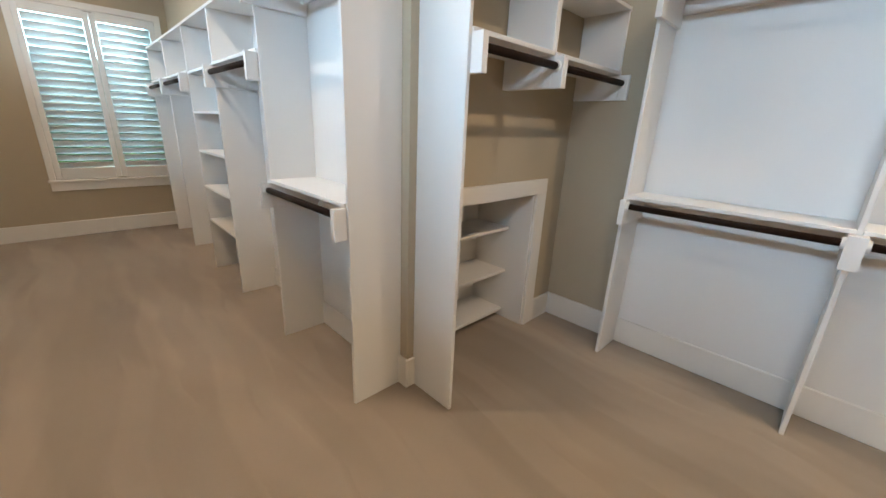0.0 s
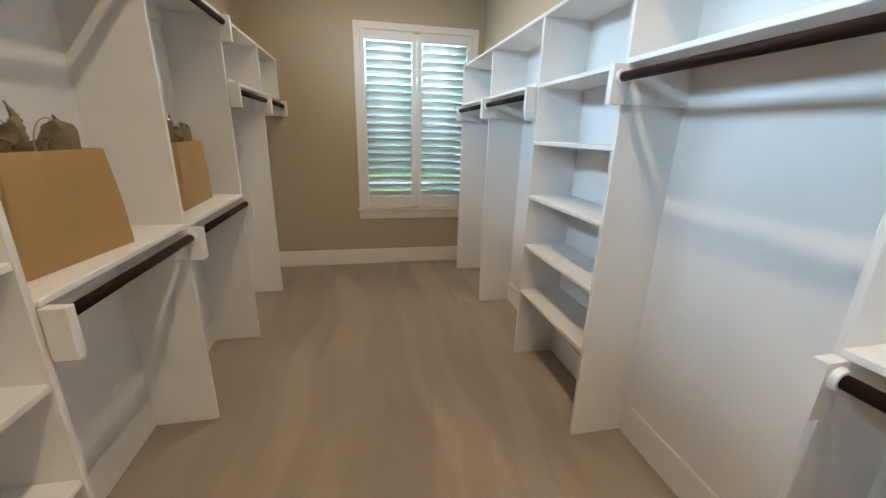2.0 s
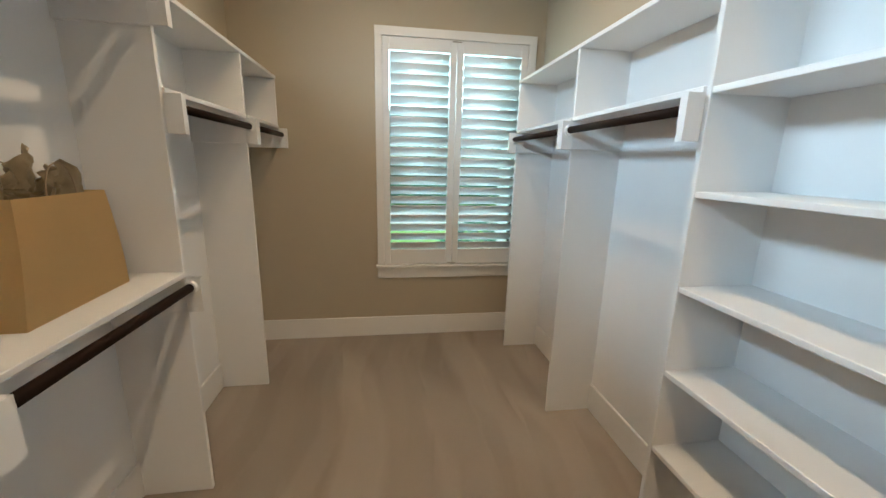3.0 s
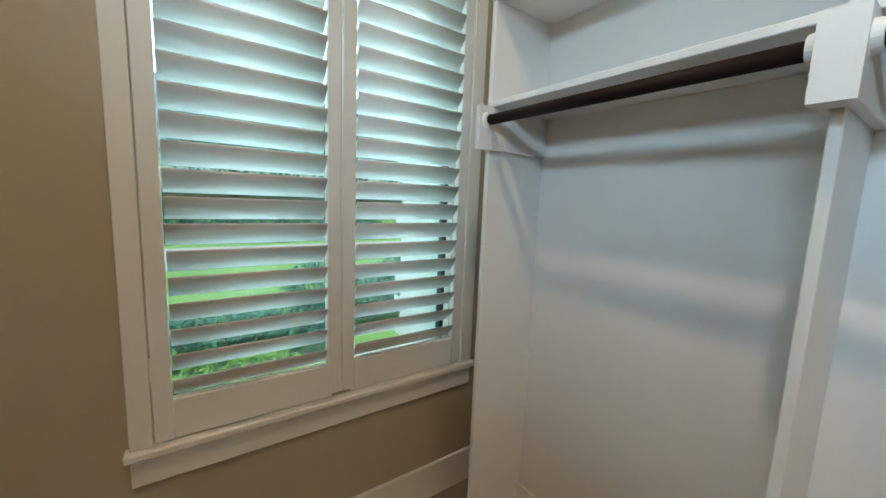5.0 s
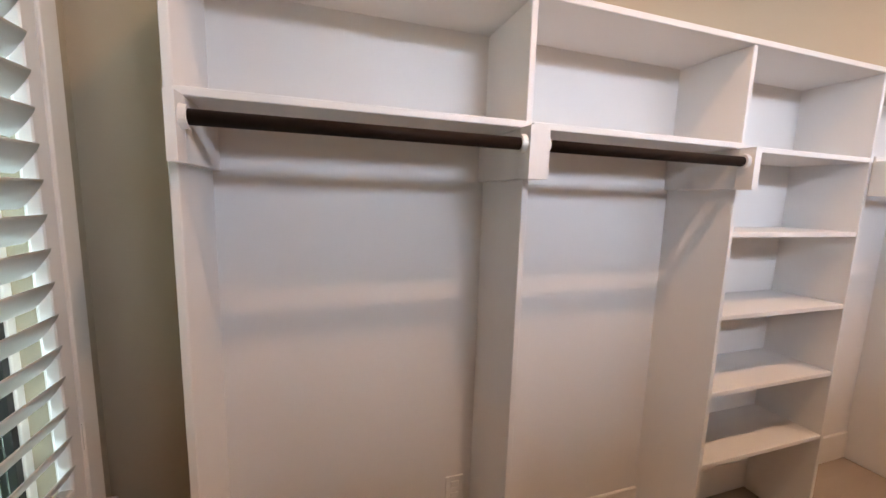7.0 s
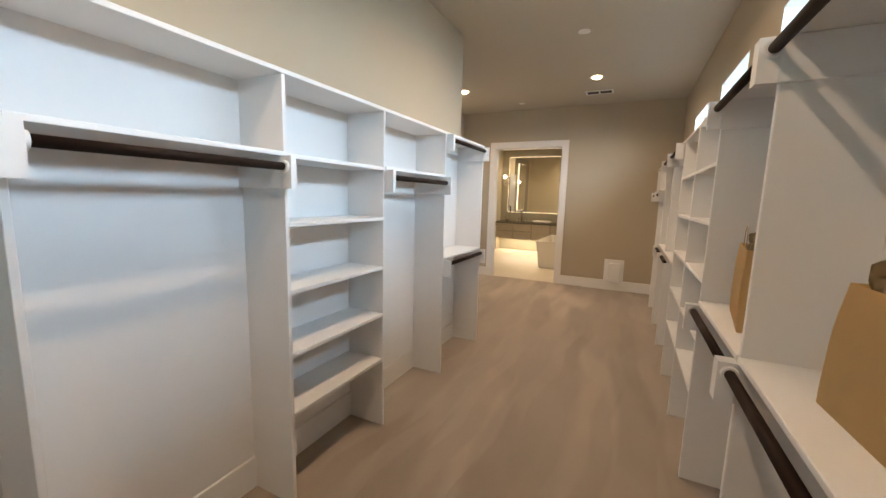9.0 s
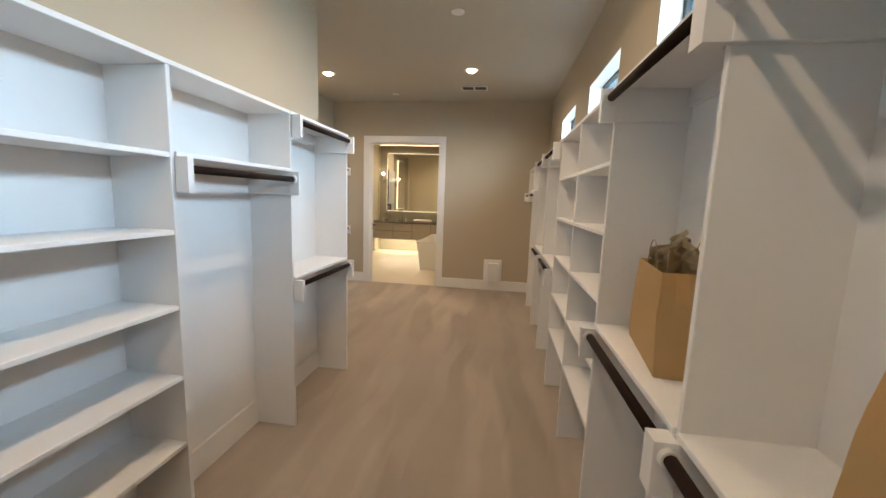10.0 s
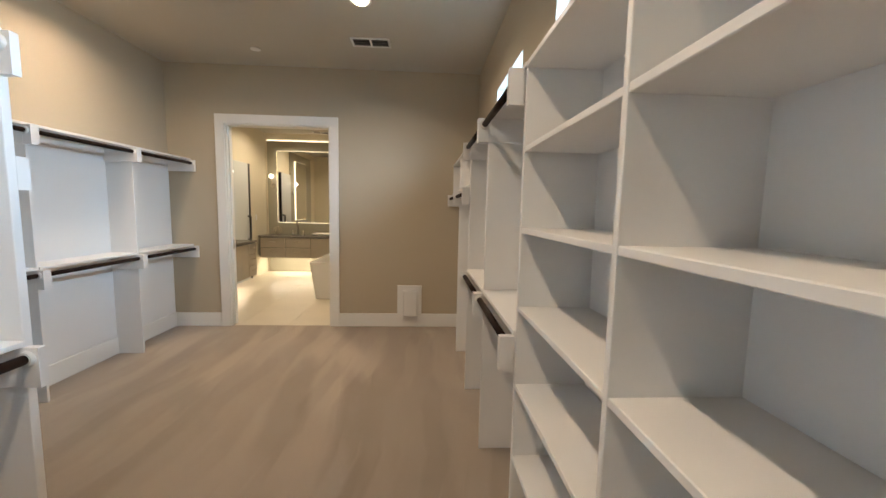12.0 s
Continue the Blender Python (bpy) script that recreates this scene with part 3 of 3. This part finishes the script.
# ---- paper bags ----
def paper_bag(x, y, z, turn, w, d, h, seed, label):
    """An open kraft carrier bag: folded sides, turned top, two twisted handles, tissue sticking out."""
    rnd = random.Random(seed)
    b = thing("paper_bag", label, "paper bag", pose(x, y, z, 0, 0, turn), "kraft paper bags")
    bm = bmesh.new()
    nu, nz, t = 8, 8, 0.0012
    ring = []
    for i in range(nu):
        ring.append((-w / 2 + w * i / nu, -d / 2, 0))
    for i in range(4):
        ring.append((w / 2, -d / 2 + d * i / 4, 1 if i == 2 else 0))
    for i in range(nu):
        ring.append((w / 2 - w * i / nu, d / 2, 0))
    for i in range(4):
        ring.append((-w / 2, d / 2 - d * i / 4, 1 if i == 2 else 0))
    layers = []
    for k in range(nz + 1):
        f = k / nz
        layer = []
        for px, py, fold in ring:
            bulge = 0.006 * math.sin(math.pi * f) * (1 if abs(py) > d / 2 - 1e-4 else 0)
            sx = 1 - 0.20 * f
            inn = 0.010 * f ** 1.5 * fold
            wob = 0.004 * f * noise.noise((px * 9 + seed, py * 9, f * 3))
            layer.append(bm.verts.new((px * sx - math.copysign(inn, px) + wob, (py + math.copysign(bulge, py)) * (1 - 0.05 * f) + wob, f * h)))
        layers.append(layer)
    m = len(ring)
    for u, v in zip(layers, layers[1:]):
        for k in range(m):
            bm.faces.new((u[k], u[(k + 1) % m], v[(k + 1) % m], v[k]))
    bm.faces.new(layers[0][::-1])
    bmesh.ops.solidify(bm, geom=bm.faces[:], thickness=t)
    part("bag_body", bm, KRAFT, b)
    for side in (-1, 1):
        pts = []
        for k in range(17):
            a = math.pi * k / 16
            pts.append((-0.055 * math.cos(a), side * (d / 2 * 0.94 - 0.004), h - 0.03 + 0.115 * math.sin(a) ** 0.75))
        part("handle", tube(bmesh.new(), pts, 0.0019), STRING, b, "twisted paper cord handle", True)
    # crumpled sheets of tissue: creased petals standing up out of the bag, each with a torn point
    for k, (cx, cy, lx, up, lean, point) in enumerate(((-0.20, -0.1, 0.085, 0.075, -0.01, -0.5), (-0.10, 0.1, 0.100, 0.135, 0.02, 0.25), (0.06, -0.2, 0.085, 0.095, 0.03, 0.55), (0.24, 0.15, 0.065, 0.085, 0.01, 0.1))):
        bm = bmesh.new()
        nu, nv = 22, 16
        grid = []
        for j in range(nv + 1):
            row = []
            for i in range(nu + 1):
                u, v = 2 * i / nu - 1, j / nv
                q = Vector((u * 1.3 + 7 * k, v * 1.5, seed))
                fold = abs(noise.noise(q * 1.7)) + 0.5 * abs(noise.noise(q * 3.9)) + 0.2 * abs(noise.noise(q * 8.5))
                top = 1 - 0.75 * abs(u - point) ** 0.8
                px = cx * w + u * lx * (1 - 0.30 * v) + lean * v
                py = cy * d + (0.055 * u * u - 0.02) * (1 if k % 2 else -1) + 0.060 * (fold - 0.35)
                pz = h - 0.07 + (0.07 + up * max(0.12, top)) * v + 0.010 * noise.noise(q * 3.0)
                lim = d * 0.40 - 0.012
                row.append(bm.verts.new((max(-w * 0.36, min(w * 0.36, px)), max(-lim, min(lim, py)), pz)))
            grid.append(row)
        for p, q in zip(grid, grid[1:]):
            for i in range(nu):
                bm.faces.new((p[i], p[i + 1], q[i + 1], q[i]))
        bmesh.ops.solidify(bm, geom=bm.faces[:], thickness=0.0008)
        part("tissue", bm, TISSUE, b, "crumpled olive tissue paper", True)
    return b


paper_bag(-0.938, 3.565, Z_LOW + 0.001, 82, 0.400, 0.160, 0.318, 3, "brown kraft bag with tissue on a white shelf")
paper_bag(-0.970, 4.495, Z_LOW + 0.001, 93, 0.415, 0.150, 0.318, 8, "brown kraft bag standing against the shelf back")


# ---- bathroom beyond the doorway ----
wall("wall_bath_east", "y", BX, TH, BY, YD - TH, -0.42, H, [], BATH_WALL, "cream painted bathroom side wall")
wall("wall_bath_west", "y", BW, -TH, BY, YD - TH, -0.42, H, [], BATH_WALL, "cream painted bathroom side wall")
wall("wall_bath_south", "x", BY, -TH, BW - TH, BX + TH, -0.42, H, [], BATH_WALL, "cream painted bathroom end wall")
wall("wall_bath_lining", "x", YD - TH - 0.0005, -0.004, DOOR_X1 + 0.10, BX, 0.0, H, [], BATH_WALL, "cream painted bathroom wall by the doorway")
wall("wall_bath_lining_west", "x", YD - TH - 0.0005, -0.004, BW, DOOR_X0 - 0.10, 0.0, H, [], BATH_WALL, "cream painted bathroom wall by the doorway")
bath_floor = tagged(part("floor_bath", box(bmesh.new(), BW, BX, BY, YD - 0.02, -0.42, -0.012), GROUT), "pale large-format stone tile floor", "floor", "", "structure")
part("threshold", board(DOOR_X0, DOOR_X1, YD - 0.035, YD - 0.02, -0.012, 0.003), TILE, bath_floor)

# accent wall behind the vanity, with a lit cove over it
accent = thing("accent_wall", "taupe tiled accent wall lit from above", "accent wall", kind="structure")
part("tile_panel", board(0.3, 3.0, BY + 0.001, BY + 0.03, 0.0, 2.88, 0.002), TAUPE_TILE, accent)
part("light_strip", board(0.3, 3.0, BY + 0.004, BY + 0.028, 2.883, 2.900, 0), COVE_GLOW, accent, "warm glowing light strip")
accent_two = thing("accent_wall", "taupe tiled accent panel on the side wall", "accent wall", kind="structure")
part("tile_panel", board(BX - 0.03, BX - 0.001, -3.80, -2.0, 0.0, 2.88, 0.002), TAUPE_TILE, accent_two)


def rounded(bm, w, h, r, t, seg=6):
    """A slab with rounded corners, in the x-z plane, t thick along y."""
    pts = []
    for cx, cz, a0 in ((w / 2 - r, h / 2 - r, 0), (-w / 2 + r, h / 2 - r, 90), (-w / 2 + r, -h / 2 + r, 180), (w / 2 - r, -h / 2 + r, 270)):
        for k in range(seg + 1):
            a = radians(a0 + 90 * k / seg)
            pts.append((cx + r * math.cos(a), cz + r * math.sin(a)))
    f = [bm.verts.new((x, 0, z)) for x, z in pts]
    g = [bm.verts.new((x, t, z)) for x, z in pts]
    bm.faces.new(f), bm.faces.new(g[::-1])
    for k in range(len(pts)):
        bm.faces.new((f[k], g[k], g[(k + 1) % len(pts)], f[(k + 1) % len(pts)]))
    return bm


def lit_mirror(m, w, h):
    t = thing("wall_mirror", "large square-cornered mirror with warm glow around it", "mirror", m, "lit mirrors")
    part("glow_strip", rounded(bmesh.new(), w + 0.016, h + 0.016, 0.040, 0.025), RIM_GLOW, t, "warm backlight strip")
    bm = rounded(bmesh.new(), w, h, 0.032, 0.008)
    bmesh.ops.translate(bm, verts=bm.verts, vec=(0, 0.0255, 0))
    part("glass", bm, MIRROR, t, "silvered mirror glass")


lit_mirror(pose(2.02, BY + 0.0305, 1.885), 1.52, 1.55)
lit_mirror(pose(BX - 0.0305, -3.02, 1.885, 0, 0, 90), 0.90, 1.55)


def sconce(m):
    t = thing("wall_sconce", "nickel wall sconce with glowing globe", "wall lamp", m, "wall sconces")
    part("backplate", cyl(bmesh.new(), (0, 0.0, -0.20), (0, 0.014, -0.20), 0.055, 0.052, 24), CHROME, t)
    part("arm", tube(bmesh.new(), [(0, 0.014, -0.20), (0, 0.06, -0.20), (0, 0.085, -0.185), (0, 0.09, -0.15), (0, 0.09, -0.05)], 0.007), CHROME, t, smooth=True)
    bm = bmesh.new()
    bmesh.ops.create_uvsphere(bm, u_segments=20, v_segments=12, radius=0.042, matrix=Matrix.Translation((0, 0.09, 0)))
    part("globe", bm, BULB_GLOW, t, "glowing glass globe", True)


sconce(pose(2.885, BY + 0.0305, 2.115))
sconce(pose(BX - 0.0305, -3.62, 2.05, 0, 0, 90))


def vanity(m, w, splits, label, d=0.54, z0=0.375, lamp=15):
    """A wall-hung vanity: carcass, drawer and door fronts, stone top, light strip beneath. x along the wall, y out from it."""
    t = thing("vanity_cabinet", label, "vanity", m, "floating vanities")
    z1 = 0.815
    # near-black carcass: the shadow in the gaps between fronts is put into its colour
    part("carcass", board(0, w, 0.002, d - 0.022, z0, z1, 0.003), VANITY_GAP_SHADE, t)
    x = 0.012
    for width, drawers in splits:
        for k in range(drawers):
            a, b = z0 + 0.006 + (z1 - z0 - 0.012) * k / drawers, z0 + 0.006 + (z1 - z0 - 0.012) * (k + 1) / drawers - 0.010
            f = part("drawer_front" if drawers > 1 else "door", board(x, x + width - 0.012, d - 0.0215, d, a, b, 0.003), VANITY, t)
            if drawers > 1:
                c, zz = x + width / 2 - 0.006, (a + b) / 2 + 0.02
                part("pull", tube(bmesh.new(), [(c - 0.075, d, zz), (c - 0.075, d + 0.026, zz), (c + 0.075, d + 0.026, zz), (c + 0.075, d, zz)], 0.005), CHROME, f, "nickel bar pull")
        x += width
    part("countertop", board(-0.01, w + 0.01, 0.002, d + 0.015, z1 + 0.0005, z1 + 0.032, 0.004), STONE, t, "grey stone countertop")
    part("light_strip", board(0.06, w - 0.06, 0.30, 0.33, z0 - 0.012, z0 - 0.0005, 0.001), STRIP_GLOW, t, "warm glowing strip")
    area_lamp("vanity_lamp", m @ pose(w / 2, 0.24, z0 - 0.02), w - 0.2, 0.10, lamp, (1.0, 0.82, 0.52))
    return t


vanity(pose(0.45, BY + 0.031, 0), 2.54, [(0.49, 1), (0.49, 1), (0.50, 1), (0.52, 2), (0.52, 2)], "taupe floating vanity with stone top", lamp=20)
vanity(pose(BX - 0.031, -3.66, 0, 0, 0, 90), 1.42, [(0.30, 3), (0.56, 1), (0.54, 1)], "taupe floating vanity on the side wall", 0.47, 0.22, 3)


def faucet(x, y, z):
    t = thing("basin_faucet", "nickel arched basin faucet on stone counter", "faucet", Matrix.Translation((x, y, z)))
    part("spout", tube(bmesh.new(), [(0, 0, 0), (0, 0, 0.22), (0, 0.02, 0.265), (0, 0.06, 0.285), (0, 0.12, 0.265), (0, 0.135, 0.225)], 0.016), CHROME, t, smooth=True)
    for s in (-1, 1):
        part("handle", cyl(bmesh.new(), (s * 0.11, 0, 0), (s * 0.11, 0, 0.09), 0.022, 0.016), CHROME, t)


faucet(2.33, BY + 0.12, 0.848)


def counter_ring(x, y, z):
    t = thing("ring_ornament", "nickel openwork ball ornament on counter", "ornament", Matrix.Translation((x, y, z)))
    for k in range(4):
        bm = tube(bmesh.new(), [(0.088 * math.cos(a), 0, 0.096 + 0.088 * math.sin(a)) for a in [2 * math.pi * i / 20 for i in range(21)]], 0.0075, 6)
        bmesh.ops.rotate(bm, verts=bm.verts, matrix=Matrix.Rotation(radians(45 * k), 3, "Z"))
        part("ring", bm, CHROME, t, smooth=True)


counter_ring(2.71, BY + 0.30, 0.848)


def folded_towel(x, y, z):
    t = thing("folded_towel", "rolled white towel on the stone counter", "towel", Matrix.Translation((x, y, z)))
    bm = bmesh.new()
    n = 14
    rings = []
    for i in range(n + 1):
        f = i / n
        taper = math.sin(math.pi * min(0.5, 0.12 + min(f, 1 - f) * 1.6)) 
        rings.append([bm.verts.new((-0.25 + 0.5 * f, 0.09 * taper * math.cos(a), 0.033 + 0.032 * taper * math.sin(a) + 0.004 * noise.noise((f * 6, a, 1)))) for a in [2 * math.pi * k / 14 for k in range(14)]])
    for u, v in zip(rings, rings[1:]):
        for k in range(14):
            bm.faces.new((u[k], u[(k + 1) % 14], v[(k + 1) % 14], v[k]))
    bm.faces.new(rings[0]), bm.faces.new(rings[-1][::-1])
    part("roll", bm, TOWEL, t, smooth=True)


folded_towel(1.70, BY + 0.36, 0.849)


def bathtub():
    t = thing("bathtub", "white freestanding rectangular bathtub with flared sides", "bathtub", Matrix.Translation((0.93, -3.55, -0.01)))
    bm = bmesh.new()

    def loop(hx, hy, r, z):
        pts = []
        for cx, cy, a0 in ((hx - r, hy - r, 0), (-hx + r, hy - r, 90), (-hx + r, -hy + r, 180), (hx - r, -hy + r, 270)):
            for k in range(5):
                a = radians(a0 + 22.5 * k)
                pts.append(bm.verts.new((cx + r * math.cos(a), cy + r * math.sin(a), z)))
        return pts

    rings = [loop(0.33, 0.78, 0.05, 0), loop(0.345, 0.80, 0.05, 0.02), loop(0.41, 0.87, 0.06, 0.585), loop(0.415, 0.875, 0.06, 0.60),
             loop(0.39, 0.85, 0.06, 0.605), loop(0.375, 0.835, 0.06, 0.59), loop(0.30, 0.72, 0.10, 0.18), loop(0.24, 0.62, 0.12, 0.13)]
    for u, v in zip(rings, rings[1:]):
        for k in range(len(u)):
            bm.faces.new((u[k], u[(k + 1) % len(u)], v[(k + 1) % len(u)], v[k]))
    bm.faces.new(rings[0][::-1]), bm.faces.new(rings[-1])
    part("shell", bm, ACRYLIC, t)


bathtub()


def side_door():
    d = thing("door_2", "frosted sliding door with black edge and handle", "door", kind="structure")
    x = BX - 0.001
    part("door_panel", board(x - 0.035, x, -4.46, -3.80, 0.0, 2.28, 0.003), FROST, d)
    part("door_edge", board(x - 0.045, x, -4.52, -4.461, 0.0, 2.28, 0.003), BLACK, d, "black door edge")
    part("handle", tube(bmesh.new(), [(x - 0.036, -4.40, 0.80), (x - 0.085, -4.40, 0.80), (x - 0.085, -4.40, 1.25), (x - 0.036, -4.40, 1.25)], 0.020), BLACK, d, "black pull handle")


side_door()


def light_switch(m):
    t = thing("light_switch", "white rocker switch plate on cream wall", "light switch", m)
    part("plate", board(-0.037, 0.037, 0, 0.006, -0.058, 0.058, 0.002), PLASTIC, t)
    part("rocker", board(-0.016, 0.016, 0.0062, 0.011, -0.033, 0.033, 0.002), PLASTIC, t)


light_switch(pose(BX - 0.0005, -4.85, 1.22, 0, 0, 90))
ceiling_vent(1.60, 1.95, -5.25, -5.07)
# two unseen ceiling lights, added to brighten the bathroom
for x, y in ((1.2, -2.2), (2.3, -4.3)):
    can_light(x, y, 20, (1.0, 0.78, 0.47))


# ---- outside the window ----
tagged(part("ground", board(-150, 150, -150, 250, -0.75, -0.40, 0), GRASS), "mown green lawn", "lawn", "", "structure")
tagged(part("pavement", board(1.55, 4.5, YW + TH + 0.4, 8.9, -0.395, -0.36, 0.01), CONCRETE), "pale concrete paving beside the lawn", "paving", "", "structure")


tagged(part("road", board(-60, 60, 14.6, 18.2, -0.395, -0.385, 0), CONCRETE), "pale concrete drive beyond the lawn", "drive", "", "structure")


def shrub(x, y, r, h, seed, leaf, label, size=1.0):
    """A low shrub: short stems and a crown of many small leaves."""
    rnd = random.Random(seed)
    t = thing("shrub", label, "shrub", Matrix.Translation((x, y, -0.40)), "garden shrubs")
    bm = bmesh.new()
    for k in range(5):
        a = rnd.uniform(0, 6.28)
        cyl(bm, (0.04 * math.cos(a), 0.04 * math.sin(a), 0), (r * 0.5 * math.cos(a), r * 0.5 * math.sin(a), h * 0.7), 0.014, 0.006, 6)
    part("stems", bm, BARK, t)
    verts, faces = [], []
    for k in range(1500):
        v = Vector((rnd.gauss(0, 1), rnd.gauss(0, 1), rnd.gauss(0, 1))).normalized() * rnd.uniform(0.55, 1.0) ** 0.6
        lump = 1 + 0.25 * noise.noise(v * 2 + Vector((seed, 0, 0)))
        p = Vector((v.x * r * lump, v.y * r * lump, h * 0.52 + v.z * h * 0.5 * lump))
        q = Euler((rnd.uniform(-1, 1), rnd.uniform(-1, 1), rnd.uniform(0, 6.28))).to_matrix()
        s = rnd.uniform(0.03, 0.055) * size
        b = len(verts)
        verts += [p + q @ Vector(c) * s for c in ((-1, 0, 0), (0, -0.45, 0.12), (1, 0, 0), (0, 0.45, 0.12))]
        faces.append((b, b + 1, b + 2, b + 3))
    me = bpy.data.meshes.new("crown")
    me.from_pydata([tuple(v) for v in verts], [], faces)
    me.materials.append(leaf)
    new("crown", me).parent = t


# planting bed under the window, in rows from the house to the lawn
place = random.Random(5)
for x0, x1, y, step, r, h, leaf, label, size in (
        (-2.4, 1.0, 7.75, 0.46, 0.30, 0.30, SILVER_LEAF, "low silvery groundcover shrub in the bed", 0.7),
        (-2.7, 1.2, 8.55, 0.62, 0.36, 0.36, LIME_LEAF, "low lime-green garden shrub", 0.8),
        (-3.6, 1.4, 9.45, 0.60, 0.42, 0.50, LEAF, "dense dark green hedge shrub", 0.9),
        (1.6, 4.4, 10.0, 0.75, 0.50, 0.75, LEAF, "dense dark green hedge shrub", 1.0),
        (-7.0, 7.0, 20.0, 1.55, 0.95, 1.05, LEAF, "broad dark green shrub beyond the drive", 1.8)):
    x = x0
    while x < x1:
        shrub(x, y + place.uniform(-0.14, 0.14), r * place.uniform(0.85, 1.15), h * place.uniform(0.8, 1.2), place.randrange(999), leaf, label, size)
        x += step * place.uniform(0.85, 1.2)


def tree(x, y, h, r, seed):
    """A broad tree: tapered trunk, limbs, crown of leaf clumps."""
    rnd = random.Random(seed)
    t = thing("tree", "broad green leafy tree beyond the lawn", "tree", Matrix.Translation((x, y, -0.40)), "garden trees")
    bm = bmesh.new()
    cyl(bm, (0, 0, 0), (0.1, 0, h * 0.45), 0.17, 0.11, 10)
    tips = []
    for k in range(7):
        a, e = 6.28 * k / 7 + rnd.uniform(-0.3, 0.3), rnd.uniform(0.5, 0.95)
        tip = Vector((r * 0.6 * math.cos(a), r * 0.6 * math.sin(a), h * e))
        cyl(bm, (0.1, 0, h * rnd.uniform(0.3, 0.45)), tip, 0.07, 0.02, 7)
        tips.append(tip)
    part("trunk", bm, BARK, t)
    verts, faces = [], []
    for k in range(2600):
        c = rnd.choice(tips) + Vector((rnd.gauss(0, r * 0.27), rnd.gauss(0, r * 0.27), rnd.gauss(0, h * 0.12)))
        q = Euler((rnd.uniform(-1.2, 1.2), rnd.uniform(-1.2, 1.2), rnd.uniform(0, 6.28))).to_matrix()
        s = rnd.uniform(0.10, 0.19)
        b = len(verts)
        verts += [c + q @ Vector(p) * s for p in ((-1, 0, 0), (0, -0.5, 0.1), (1, 0, 0), (0, 0.5, 0.1))]
        faces.append((b, b + 1, b + 2, b + 3))
    me = bpy.data.meshes.new("crown")
    me.from_pydata([tuple(v) for v in verts], [], faces)
    me.materials.append(LEAF)
    new("crown", me).parent = t


for i, (x, y, h, r) in enumerate(((-3.5, 24, 6.5, 3.0), (2.5, 27, 7.0, 3.2), (8.5, 25, 6.5, 3.0), (-10, 26, 7.0, 3.2), (-17, 27, 7.5, 3.4), (15, 28, 7.0, 3.2))):
    tree(x, y, h, r, i + 41)
tagged(part("fence", board(-40, 40, 31.0, 31.05, -0.4, 1.4, 0.01), FENCE), "grey timber garden fence", "fence", "", "structure")


# white-painted brick wing of the house beside the window
WING_X, WING_Y = 1.035, 6.82
wing = thing("house_wing", "white-painted brick side wall of the house", "house wall", kind="structure")
part("wall_core", board(WING_X + 0.006, WING_X + 0.45, YW + TH, WING_Y, -0.4, 3.0, 0), STUCCO, wing)
brick_mesh = None
for row in range(44):
    y = YW + TH + 0.02 + (0.11 if row % 2 else 0)
    while y < WING_Y - 0.15:
        if brick_mesh is None:
            b0 = part("brick", board(WING_X + 0.0035, WING_X + 0.0055, -0.107, 0.107, -0.033, 0.033, 0.0006), STUCCO, wing)
            brick_mesh = b0.data
            b0.location = (0, y + 0.11, -0.3 + row * 0.075)
        else:
            b = new("brick", brick_mesh)
            b.parent, b.location = wing, (0, y + 0.11, -0.3 + row * 0.075)
        y += 0.22

# bathroom floor tiles
tile_mesh = None
for i in range(5):
    for k in range(7):
        if tile_mesh is None:
            o = part("tile", board(-0.2997, 0.2997, -0.2997, 0.2997, -0.0118, -0.002, 0.0008), TILE, bath_floor)
            tile_mesh = o.data
        else:
            o = new("tile", tile_mesh)
            o.parent = bath_floor
        o.location = (BW + 0.31 + 0.602 * i, YD - TH - 0.21 - 0.602 * k, 0)
